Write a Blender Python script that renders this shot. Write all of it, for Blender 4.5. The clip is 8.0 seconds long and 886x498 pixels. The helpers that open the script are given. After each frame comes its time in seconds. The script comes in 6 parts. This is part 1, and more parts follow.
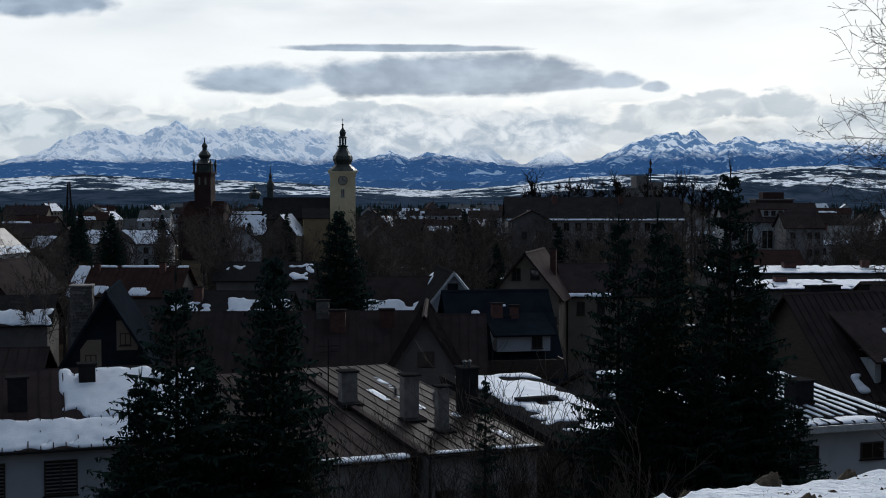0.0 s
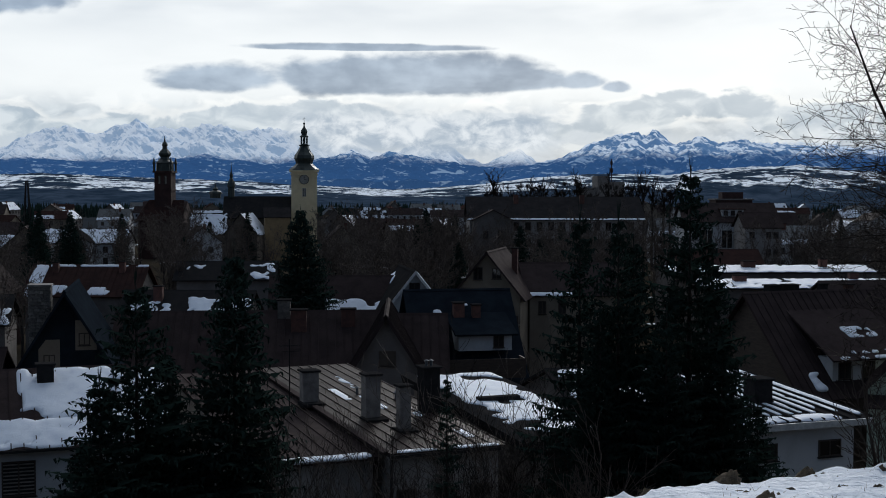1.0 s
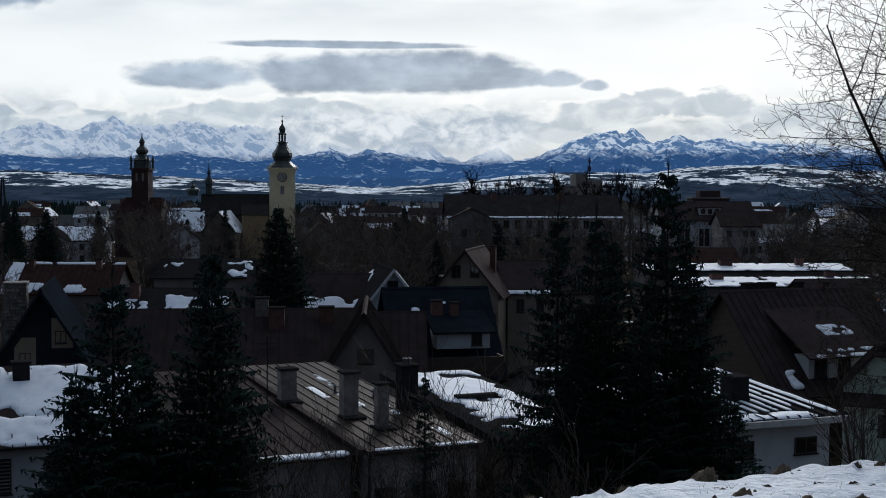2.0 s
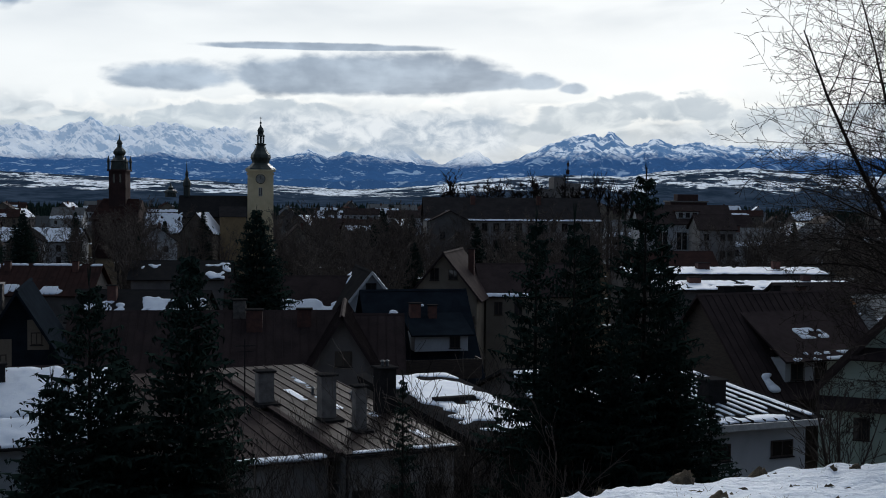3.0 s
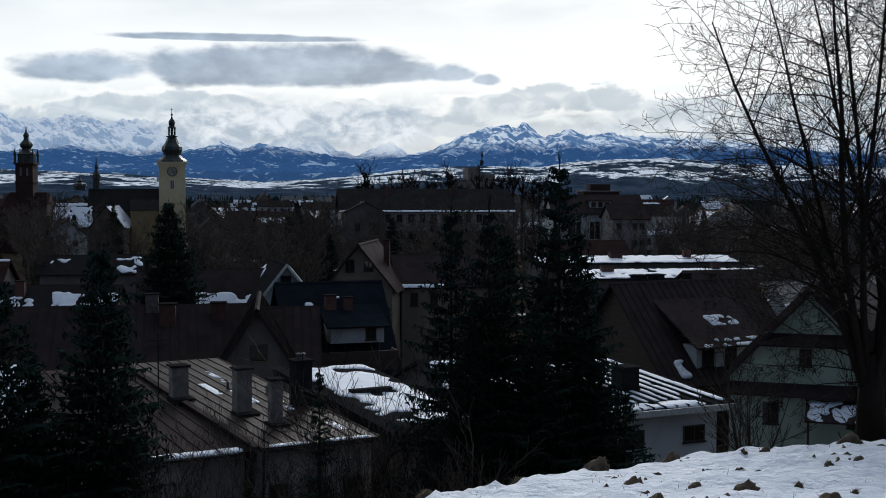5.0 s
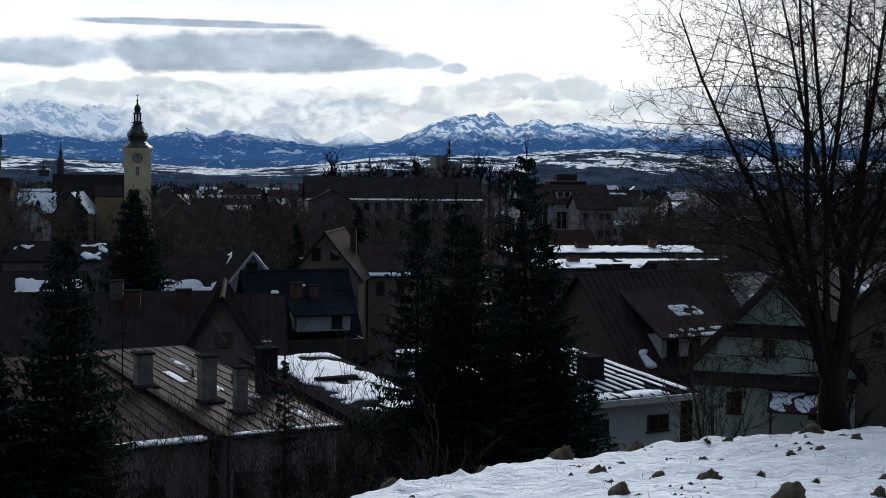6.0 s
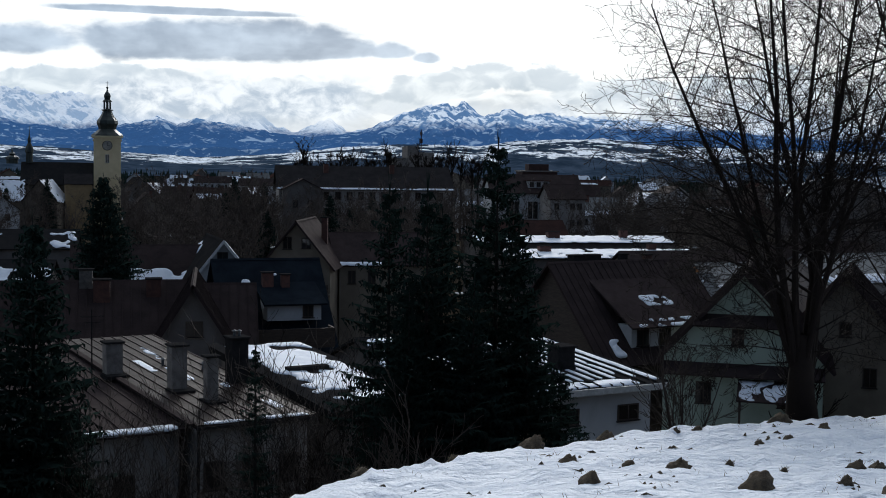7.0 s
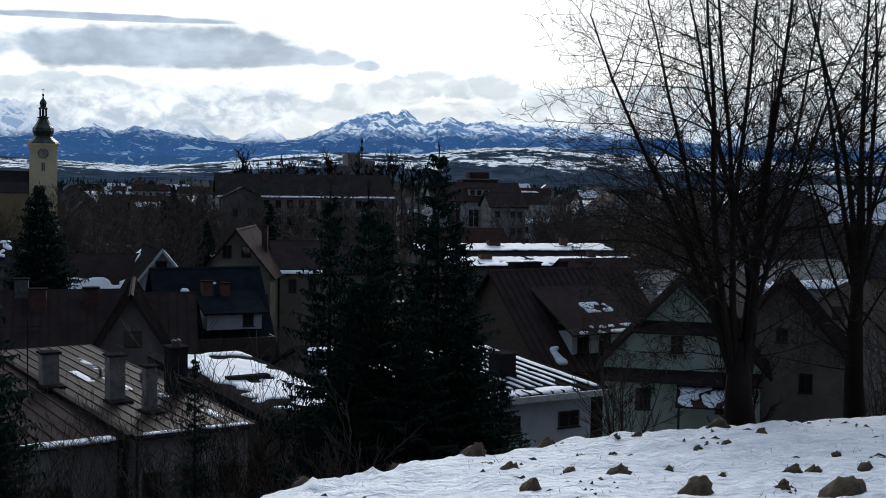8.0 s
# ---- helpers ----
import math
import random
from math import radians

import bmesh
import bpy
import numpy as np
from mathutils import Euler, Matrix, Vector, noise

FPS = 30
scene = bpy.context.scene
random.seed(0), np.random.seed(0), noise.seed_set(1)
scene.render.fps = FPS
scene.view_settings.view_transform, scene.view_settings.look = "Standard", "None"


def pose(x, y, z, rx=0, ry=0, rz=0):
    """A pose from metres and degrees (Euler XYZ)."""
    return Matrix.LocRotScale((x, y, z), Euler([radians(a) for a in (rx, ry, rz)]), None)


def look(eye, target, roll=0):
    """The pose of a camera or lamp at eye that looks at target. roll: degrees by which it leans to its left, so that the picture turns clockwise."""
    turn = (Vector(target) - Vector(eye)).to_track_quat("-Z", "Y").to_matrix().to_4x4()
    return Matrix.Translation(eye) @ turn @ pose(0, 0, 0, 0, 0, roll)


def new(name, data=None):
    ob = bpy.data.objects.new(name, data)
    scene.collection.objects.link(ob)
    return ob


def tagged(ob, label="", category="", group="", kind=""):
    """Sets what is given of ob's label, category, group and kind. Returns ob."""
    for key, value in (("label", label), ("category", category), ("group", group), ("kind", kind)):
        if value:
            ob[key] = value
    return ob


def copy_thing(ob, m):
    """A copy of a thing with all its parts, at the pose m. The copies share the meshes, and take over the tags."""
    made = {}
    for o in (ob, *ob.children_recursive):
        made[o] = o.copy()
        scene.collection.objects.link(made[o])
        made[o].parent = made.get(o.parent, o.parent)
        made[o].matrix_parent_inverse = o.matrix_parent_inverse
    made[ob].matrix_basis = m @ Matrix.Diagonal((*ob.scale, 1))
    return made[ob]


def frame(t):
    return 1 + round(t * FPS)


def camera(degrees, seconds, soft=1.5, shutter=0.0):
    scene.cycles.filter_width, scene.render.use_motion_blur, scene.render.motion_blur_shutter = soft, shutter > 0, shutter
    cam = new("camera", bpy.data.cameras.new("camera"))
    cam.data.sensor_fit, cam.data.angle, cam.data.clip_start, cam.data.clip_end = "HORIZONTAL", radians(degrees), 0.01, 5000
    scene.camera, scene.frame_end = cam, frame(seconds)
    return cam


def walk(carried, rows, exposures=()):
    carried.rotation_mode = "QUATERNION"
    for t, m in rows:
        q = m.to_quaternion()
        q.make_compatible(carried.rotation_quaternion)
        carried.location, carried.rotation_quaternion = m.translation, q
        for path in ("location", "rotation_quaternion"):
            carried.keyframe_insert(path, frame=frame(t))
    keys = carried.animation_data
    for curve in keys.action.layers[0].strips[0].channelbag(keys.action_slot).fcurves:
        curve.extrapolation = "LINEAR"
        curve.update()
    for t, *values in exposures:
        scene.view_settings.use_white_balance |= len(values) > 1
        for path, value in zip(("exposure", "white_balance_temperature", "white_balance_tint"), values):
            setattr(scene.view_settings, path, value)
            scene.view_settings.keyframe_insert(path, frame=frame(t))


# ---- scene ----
cam = camera(38.76, 8.0, soft=1.0)
EYE, TILT, LEAN = 18.5, -2.52, 0.0
# seconds, degrees turned to the right, up, and clockwise, all from the first direction of view
ROWS = [
    (0.0, 0.0, 0.0, 0.0), (0.5, 0.92, 0.10, 0.04), (1.0, 1.74, -0.03, -0.03), (1.5, 2.45, -0.16, -0.08),
    (3.0, 3.71, 0.0, -0.31), (3.5, 5.21, -0.05, -0.32), (4.0, 6.04, -0.33, -0.05), (4.5, 6.79, -0.25, 0.19),
    (6.0, 9.08, -0.91, -0.18), (6.5, 9.74, -1.05, -0.47), (7.0, 10.38, -1.38, -0.39), (7.5, 11.94, -1.03, -0.45),
    (8.0, 13.06, -1.00, -0.28),
]
walk(cam, [(t, pose(0, 0, EYE, TILT, LEAN, 0) @ pose(0, 0, 0, 0, 0, -right) @ pose(0, 0, 0, 90 + up, 0, 0) @ pose(0, 0, 0, 0, 0, -clock))
           for t, right, up, clock in ROWS],
     exposures=[(0.0, 0.0), (4.0, 0.0), (5.0, 0.06), (6.5, 0.22), (8.0, 0.3)])


# ---- node helpers ----
class Tree:
    """Short hand for building a node tree."""

    def __init__(self, tree):
        self.t = tree
        tree.nodes.clear()

    def n(self, kind, ins=None, **props):
        node = self.t.nodes.new(kind)
        for k, v in props.items():
            setattr(node, k, v)
        for k, v in (ins or {}).items():
            self.put(node.inputs[k], v)
        return node

    def put(self, socket, v):
        if isinstance(v, bpy.types.NodeSocket):
            self.t.links.new(v, socket)
        elif isinstance(v, bpy.types.Node):
            self.t.links.new(v.outputs[0], socket)
        else:
            if socket.type == "RGBA" and len(v) == 3:
                v = (*v, 1)
            socket.default_value = v

    def m(self, op, a, b=0.0, c=0.0, clamp=False):
        return self.n("ShaderNodeMath", {0: a, 1: b, 2: c}, operation=op, use_clamp=clamp).outputs[0]

    def mix(self, f, a, b, blend="MIX"):
        node = self.n("ShaderNodeMix", data_type="RGBA", blend_type=blend)
        self.put(node.inputs[0], f)
        self.put(node.inputs[6], a)
        self.put(node.inputs[7], b)
        return node.outputs[2]

    def noise(self, vec, scale, detail=4.0, rough=0.55, dist=0.0):
        return self.n("ShaderNodeTexNoise", {"Vector": vec, "Scale": scale, "Detail": detail, "Roughness": rough, "Distortion": dist}).outputs[0]

    def step(self, v, lo, hi, a=0.0, b=1.0):
        return self.n("ShaderNodeMapRange", {0: v, 1: lo, 2: hi, 3: a, 4: b}, interpolation_type="SMOOTHSTEP").outputs[0]

    def scaled(self, vec, s):
        return self.n("ShaderNodeVectorMath", {0: vec, 1: s}, operation="MULTIPLY").outputs[0]


# ---- world: a bright, broken winter overcast ----
SUN_EL, SUN_AZ = 24.0, 12.0  # degrees up, and right of north (+y)
world = bpy.data.worlds.new("world")
scene.world = world
world.use_nodes = True
W = Tree(world.node_tree)
ray_dir = W.n("ShaderNodeTexCoord").outputs["Generated"]
sep = W.n("ShaderNodeSeparateXYZ", {0: ray_dir})
az = W.m("MULTIPLY", W.m("ARCTAN2", sep.outputs[0], sep.outputs[1]), 57.2958)
el = W.m("MULTIPLY", W.m("ARCSINE", sep.outputs[2]), 57.2958)
flat = W.n("ShaderNodeCombineXYZ", {0: az, 1: W.m("MULTIPLY", el, 3.2), 2: 0.0}).outputs[0]
fine = W.n("ShaderNodeCombineXYZ", {0: az, 1: W.m("MULTIPLY", el, 1.7), 2: 3.0}).outputs[0]
broad = W.n("ShaderNodeCombineXYZ", {0: az, 1: W.m("MULTIPLY", el, 4.5), 2: 7.0}).outputs[0]
n_flat = W.noise(flat, 0.16, 4, 0.5, 0.3)
n_fine = W.noise(fine, 0.5, 5, 0.52, 0.2)
n_puff = W.noise(fine, 0.7, 5, 0.5, 0.5)
n_broad = W.noise(broad, 0.045, 5, 0.5, 0.3)


def cloud_reach(a0, e0, ra, re, edge):
    """How far out a direction lies in a long cloud: 0 at its middle, 1 at its edge, which noise breaks."""
    da = W.m("DIVIDE", W.m("SUBTRACT", az, a0), ra)
    de = W.m("DIVIDE", W.m("SUBTRACT", el, e0), re)
    de = W.m("MULTIPLY", de, W.step(de, -0.3, 0.3, 1.35, 0.9))
    r = W.m("SQRT", W.m("ADD", W.m("MULTIPLY", da, da), W.m("MULTIPLY", de, de)))
    r = W.m("ADD", r, W.m("MULTIPLY", W.m("SUBTRACT", n_flat, 0.5), edge * 0.75))
    return W.m("ADD", r, W.m("MULTIPLY", W.m("SUBTRACT", n_fine, 0.5), edge * 0.5))


def lens_cloud(*where):
    return W.step(cloud_reach(*where), 1.07, 0.68)


lens = lens_cloud(-0.2, 5.15, 7.9, 1.1, 1.9)
for spot in ((-8.2, 5.0, 3.6, 0.8, 1.8), (4.6, 5.0, 4.4, 0.65, 1.6), (7.9, 4.95, 1.5, 0.55, 2.0), (9.5, 4.7, 0.9, 0.36, 2.0), (-2.0, 6.5, 5.8, 0.2, 1.8), (-18.5, 8.2, 4.5, 0.9, 1.5), (-12.0, 9.6, 10.0, 1.1, 1.8), (2.5, 9.6, 6.0, 0.5, 1.8)):
    lens = W.m("MAXIMUM", lens, lens_cloud(*spot))
reach = W.m("ADD", cloud_reach(14.4, 3.75, 2.7, 0.75, 2.0), 0.0)
for spot in ((10.3, 3.3, 2.6, 1.0, 2.2), (18.0, 3.1, 3.4, 0.85, 2.2), (-18.2, 3.0, 3.4, 0.8, 2.0), (-13.2, 2.9, 3.6, 0.55, 2.0), (-4.5, 3.2, 6.5, 0.8, 2.2), (3.0, 2.7, 4.0, 0.9, 2.2), (24.0, 3.3, 5.0, 1.0, 2.4)):
    reach = W.m("MINIMUM", reach, cloud_reach(*spot))
reach = W.m("ADD", reach, W.m("MULTIPLY", W.m("SUBTRACT", n_puff, 0.5), 1.3))
puffs = W.step(reach, 1.06, 0.74)
rim = W.m("MULTIPLY", W.step(reach, 0.82, 1.02), W.step(reach, 1.35, 1.06))
high = W.m("MULTIPLY", W.m("MAXIMUM", W.step(n_broad, 0.44, 0.62), W.step(el, 16.0, 34.0)), W.step(el, 6.0, 9.5))
low = W.m("MULTIPLY", W.step(W.m("ADD", W.m("MULTIPLY", n_puff, 0.9), n_flat), 0.80, 1.02), W.m("MULTIPLY", W.step(el, 4.8, 3.2), W.step(el, -1.0, 0.5)))
sky = W.n("ShaderNodeTexSky", sky_type="NISHITA", sun_disc=False, sun_elevation=radians(SUN_EL), sun_rotation=radians(SUN_AZ), altitude=600.0)
# the veil of cloud is brightest toward the sun and dull behind
toward = W.n("ShaderNodeVectorMath", {0: ray_dir, 1: Vector((math.sin(radians(SUN_AZ)) * math.cos(radians(SUN_EL)), math.cos(radians(SUN_AZ)) * math.cos(radians(SUN_EL)), math.sin(radians(SUN_EL))))}, operation="DOT_PRODUCT").outputs["Value"]
glow = W.step(toward, -0.3, 0.95, 0.0, 1.0)
veil = W.mix(glow, (0.060, 0.108, 0.195), (0.945, 0.985, 1.01))
veil = W.mix(W.m("MULTIPLY", high, 0.75), veil, W.mix(glow, (0.026, 0.050, 0.10), (0.40, 0.48, 0.58)))
veil = W.mix(W.m("MULTIPLY", W.step(n_flat, 0.35, 0.75), 0.18), veil, (0.62, 0.68, 0.74))
veil = W.mix(W.m("MULTIPLY", W.step(el, 4.2, 2.7), 0.8), veil, W.mix(glow, (0.03, 0.055, 0.10), (0.44, 0.54, 0.655)))
veil = W.mix(W.m("MULTIPLY", low, 0.85), veil, W.mix(W.step(n_puff, 0.38, 0.66), (0.38, 0.46, 0.55), (0.70, 0.77, 0.83)))
veil = W.mix(W.m("MULTIPLY", puffs, 0.72), veil, W.mix(W.step(n_puff, 0.36, 0.64), (0.34, 0.44, 0.55), (0.66, 0.74, 0.81)))
veil = W.mix(W.m("MULTIPLY", W.m("MULTIPLY", rim, W.step(el, 2.6, 3.4)), 0.5), veil, W.mix(glow, (0.10, 0.15, 0.22), (0.98, 1.0, 1.0)))
veil = W.mix(W.m("MULTIPLY", lens, 0.92), veil, W.mix(W.step(W.m("ADD", W.m("MULTIPLY", n_flat, 0.6), W.m("MULTIPLY", n_fine, 0.4)), 0.36, 0.66), (0.17, 0.245, 0.36), (0.45, 0.56, 0.70)))
sky_dim = W.mix(1.0, sky, (0.09, 0.09, 0.09), "MULTIPLY")
total = W.mix(0.93, sky_dim, veil)
W.n("ShaderNodeOutputWorld", {0: W.n("ShaderNodeBackground", {0: total, 1: 1.0})})

sun_data = bpy.data.lights.new("sun", "SUN")
sun_data.energy, sun_data.angle, sun_data.color = 1.3, radians(18), (1.0, 0.98, 0.96)
sun = new("sun", sun_data)
sun.matrix_world = look((0, 0, 60), (-math.sin(radians(SUN_AZ)), -math.cos(radians(SUN_AZ)), 60 - math.tan(radians(SUN_EL))))


# ---- materials ----
def material(name, a, b=None, rough=0.8, scale=2.0, fine_scale=30.0, bump=0.3, bump_dist=0.01, metal=0.0, stretch=(1, 1, 1), spread=(0.35, 0.65), piece=0.0, spec=0.5):
    """Two colours mixed by noise at two scales, with relief from the finer one."""
    m = bpy.data.materials.new(name)
    m.use_nodes = True
    T = Tree(m.node_tree)
    b = b or tuple(c * 0.7 for c in a)
    at = T.scaled(T.n("ShaderNodeTexCoord").outputs["Object"], stretch)
    big, small = T.noise(at, scale, 5, 0.6, 0.4), T.noise(at, fine_scale, 4, 0.6)
    col = T.mix(T.step(T.m("ADD", T.m("MULTIPLY", big, 0.65), T.m("MULTIPLY", small, 0.35)), *spread), a, b)
    if piece:
        shade = T.n("ShaderNodeObjectInfo").outputs["Random"]
        col = T.mix(1.0, col, T.n("ShaderNodeCombineColor", {i: T.m("MULTIPLY_ADD", shade, piece, 1 - piece / 2) for i in range(3)}).outputs[0], "MULTIPLY")
    bs = T.n("ShaderNodeBsdfPrincipled", {"Base Color": col, "Metallic": metal, "Specular IOR Level": spec,
             "Roughness": T.m("MULTIPLY_ADD", big, 0.3, max(0.03, rough - 0.15), clamp=True)})
    if bump:
        T.put(bs.inputs["Normal"], T.n("ShaderNodeBump", {"Strength": bump, "Distance": bump_dist, "Height": T.m("ADD", small, big)}))
    T.n("ShaderNodeOutputMaterial", {0: bs})
    return m


M = {}
M["snow"] = material("snow", (0.80, 0.85, 0.93), (0.66, 0.72, 0.83), 0.7, 1.2, 14, 0.6, 0.03, spread=(0.4, 0.75), spec=0.3)
M["snow_hill"] = material("snow_hill", (0.84, 0.89, 0.97), (0.62, 0.69, 0.80), 0.75, 1.6, 4.5, 1.0, 0.16, spread=(0.42, 0.7), spec=0.25)
M["roof_brown"] = material("roof_brown", (0.049, 0.036, 0.0355), (0.029, 0.0220, 0.0225), 0.7, 0.7, 9, 0.15, 0.01, piece=0.3, spec=0.008)
M["roof_wet"] = material("roof_wet", (0.034, 0.024, 0.0225), (0.018, 0.0135, 0.0135), 0.48, 0.6, 4, 0.12, 0.008, spec=0.02)
M["roof_blue"] = material("roof_blue", (0.016, 0.022, 0.029), (0.010, 0.013, 0.018), 0.9, 0.8, 20, 0.3, 0.01, piece=0.2, spec=0.0)
M["roof_rust"] = material("roof_rust", (0.056, 0.031, 0.027), (0.030, 0.020, 0.019), 0.75, 0.8, 8, 0.3, 0.01, piece=0.3, spec=0.0)
M["roof_grey"] = material("roof_grey", (0.042, 0.038, 0.038), (0.027, 0.025, 0.026), 0.85, 0.6, 8, 0.2, 0.01, spec=0.0)
M["roof_tin"] = material("roof_tin", (0.085, 0.095, 0.105), (0.045, 0.05, 0.055), 0.5, 0.7, 10, 0.2, 0.01, piece=0.2)
M["roof_felt"] = material("roof_felt", (0.022, 0.022, 0.0235), (0.032, 0.030, 0.0295), 0.9, 1.0, 25, 0.5, 0.01, spec=0.0)
M["plaster"] = material("plaster", (0.17, 0.155, 0.145), (0.11, 0.10, 0.095), 0.9, 0.5, 25, 0.25, 0.006, piece=0.3, spec=0.1)
M["plaster_grey"] = material("plaster_grey", (0.32, 0.30, 0.285), (0.22, 0.205, 0.195), 0.9, 0.5, 25, 0.25, 0.006, spec=0.1)
M["plaster_white"] = material("plaster_white", (0.50, 0.51, 0.52), (0.38, 0.385, 0.39), 0.9, 0.5, 25, 0.2, 0.006)
M["plaster_beige"] = material("plaster_beige", (0.20, 0.165, 0.125), (0.13, 0.105, 0.08), 0.9, 0.4, 25, 0.2, 0.006, piece=0.3)
M["plaster_green"] = material("plaster_green", (0.36, 0.43, 0.36), (0.27, 0.33, 0.27), 0.9, 0.5, 25, 0.2, 0.006)
M["plaster_ochre"] = material("plaster_ochre", (0.30, 0.21, 0.11), (0.22, 0.15, 0.08), 0.9, 0.5, 25, 0.2, 0.006)
M["plaster_orange"] = material("plaster_orange", (0.40, 0.17, 0.055), (0.30, 0.12, 0.04), 0.9, 0.5, 25, 0.2, 0.006)
M["plaster_yellow"] = material("plaster_yellow", (0.76, 0.63, 0.40), (0.64, 0.52, 0.32), 0.9, 0.35, 12, 0.15, 0.01)
M["concrete"] = material("concrete", (0.22, 0.20, 0.185), (0.11, 0.10, 0.095), 0.9, 1.8, 30, 0.5, 0.01)
M["brick"] = material("brick", (0.13, 0.055, 0.04), (0.07, 0.035, 0.03), 0.9, 3.0, 30, 0.5, 0.01, piece=0.6)
M["brick_red"] = material("brick_red", (0.050, 0.021, 0.018), (0.03, 0.015, 0.014), 0.9, 0.6, 20, 0.3, 0.02)
M["stone"] = material("stone", (0.17, 0.155, 0.14), (0.075, 0.07, 0.065), 0.9, 3.0, 25, 0.6, 0.02, piece=0.8)
M["mortar"] = material("mortar", (0.07, 0.065, 0.06), None, 0.95, 4, 40)
M["copper"] = material("copper", (0.035, 0.050, 0.046), (0.018, 0.024, 0.024), 0.5, 0.8, 8, 0.2, 0.02, metal=0.3)
M["dark_metal"] = material("dark_metal", (0.02, 0.02, 0.021), (0.032, 0.03, 0.03), 0.8, 3, 30, 0.2, 0.003, spec=0.0)
M["wood_dark"] = material("wood_dark", (0.055, 0.038, 0.028), (0.03, 0.021, 0.016), 0.8, 2, 25, 0.4, 0.006, stretch=(1, 1, 6))
M["frame_white"] = material("frame_white", (0.55, 0.55, 0.54), None, 0.6, 5, 40, 0.1, 0.002)
M["bark"] = material("bark", (0.030, 0.024, 0.020), (0.013, 0.011, 0.010), 0.95, 5, 40, 0.8, 0.02, stretch=(1, 1, 0.3))
M["twig"] = material("twig", (0.020, 0.015, 0.0125), (0.012, 0.009, 0.008), 0.9, 1, 10, 0, 0, spec=0.1)
M["twig_brown"] = material("twig_brown", (0.105, 0.085, 0.074), (0.062, 0.050, 0.044), 0.9, 1, 10, 0, 0, piece=0.4, spec=0.1)
M["needles"] = material("needles", (0.026, 0.043, 0.035), (0.013, 0.023, 0.020), 0.9, 1.0, 12, 0, 0, piece=0.3, spec=0.0)
M["earth"] = material("earth", (0.115, 0.085, 0.052), (0.042, 0.031, 0.021), 0.95, 8, 60, 1.0, 0.02)
M["grass"] = material("grass", (0.20, 0.155, 0.085), (0.11, 0.085, 0.05), 0.9, 20, 100, 0, 0)
M["clock_face"] = material("clock_face", (0.35, 0.33, 0.29), (0.2, 0.19, 0.17), 0.6, 2, 20, 0, 0)
M["gold"] = material("gold", (0.45, 0.30, 0.09), None, 0.35, 2, 20, 0, 0, metal=0.8)


def glass_material():
    m = bpy.data.materials.new("window_glass")
    m.use_nodes = True
    T = Tree(m.node_tree)
    rnd = T.n("ShaderNodeObjectInfo").outputs["Random"]
    col = T.mix(rnd, (0.008, 0.009, 0.011), (0.03, 0.03, 0.032))
    bs = T.n("ShaderNodeBsdfPrincipled", {"Base Color": col, "Roughness": 0.06, "Specular IOR Level": 0.5})
    T.n("ShaderNodeOutputMaterial", {0: bs})
    return m


M["glass"] = glass_material()


# ---- mesh helpers ----
def link(name, verts, faces, mat, parent=None, label="", smooth=False):
    me = bpy.data.meshes.new(name)
    me.from_pydata([tuple(v) for v in verts], [], faces)
    mats = mat if isinstance(mat, (list, tuple)) else [mat]
    for mm in mats:
        me.materials.append(mm)
    if smooth:
        me.polygons.foreach_set("use_smooth", [True] * len(me.polygons))
    me.update()
    ob = new(name, me)
    if parent:
        ob.parent = parent
    if label:
        tagged(ob, label)
    return ob


def part(name, bm, mat, parent, label="", smooth=False):
    """Links a bmesh as one mesh object under a thing or a part."""
    me = bpy.data.meshes.new(name)
    bmesh.ops.recalc_face_normals(bm, faces=bm.faces)
    bm.to_mesh(me)
    bm.free()
    me.materials.append(mat)
    if smooth:
        me.polygons.foreach_set("use_smooth", [True] * len(me.polygons))
    ob = new(name, me)
    ob.parent = parent
    if label:
        tagged(ob, label)
    return ob


def empty(name, m, label, category, group="", kind=""):
    ob = new(name)
    ob.matrix_world = m
    ob.empty_display_size = 0.1
    return tagged(ob, label, category, group, kind)


def box(bm, x0, x1, y0, y1, z0, z1, bevel=0.0):
    vs = [bm.verts.new(p) for p in ((x0, y0, z0), (x1, y0, z0), (x1, y1, z0), (x0, y1, z0), (x0, y0, z1), (x1, y0, z1), (x1, y1, z1), (x0, y1, z1))]
    fs = [bm.faces.new([vs[i] for i in f]) for f in ((3, 2, 1, 0), (4, 5, 6, 7), (0, 1, 5, 4), (1, 2, 6, 5), (2, 3, 7, 6), (3, 0, 4, 7))]
    if bevel:
        es = {e for f in fs for e in f.edges}
        bmesh.ops.bevel(bm, geom=list(es), offset=bevel, segments=1, affect="EDGES")
    return vs


def boxes(*dims, bevel=0.0):
    bm = bmesh.new()
    for d in dims:
        box(bm, *d, bevel=bevel)
    return bm


def prism(points, y0, y1, axis="y"):
    """A polygon of (u, z) pushed along y (or along x)."""
    bm = bmesh.new()
    at = (lambda u, v, z: (u, v, z)) if axis == "y" else (lambda u, v, z: (v, u, z))
    a = [bm.verts.new(at(u, y0, z)) for u, z in points]
    b = [bm.verts.new(at(u, y1, z)) for u, z in points]
    n = len(points)
    bm.faces.new(a)
    bm.faces.new(b[::-1])
    for i in range(n):
        bm.faces.new((a[i], b[i], b[(i + 1) % n], a[(i + 1) % n]))
    return bm


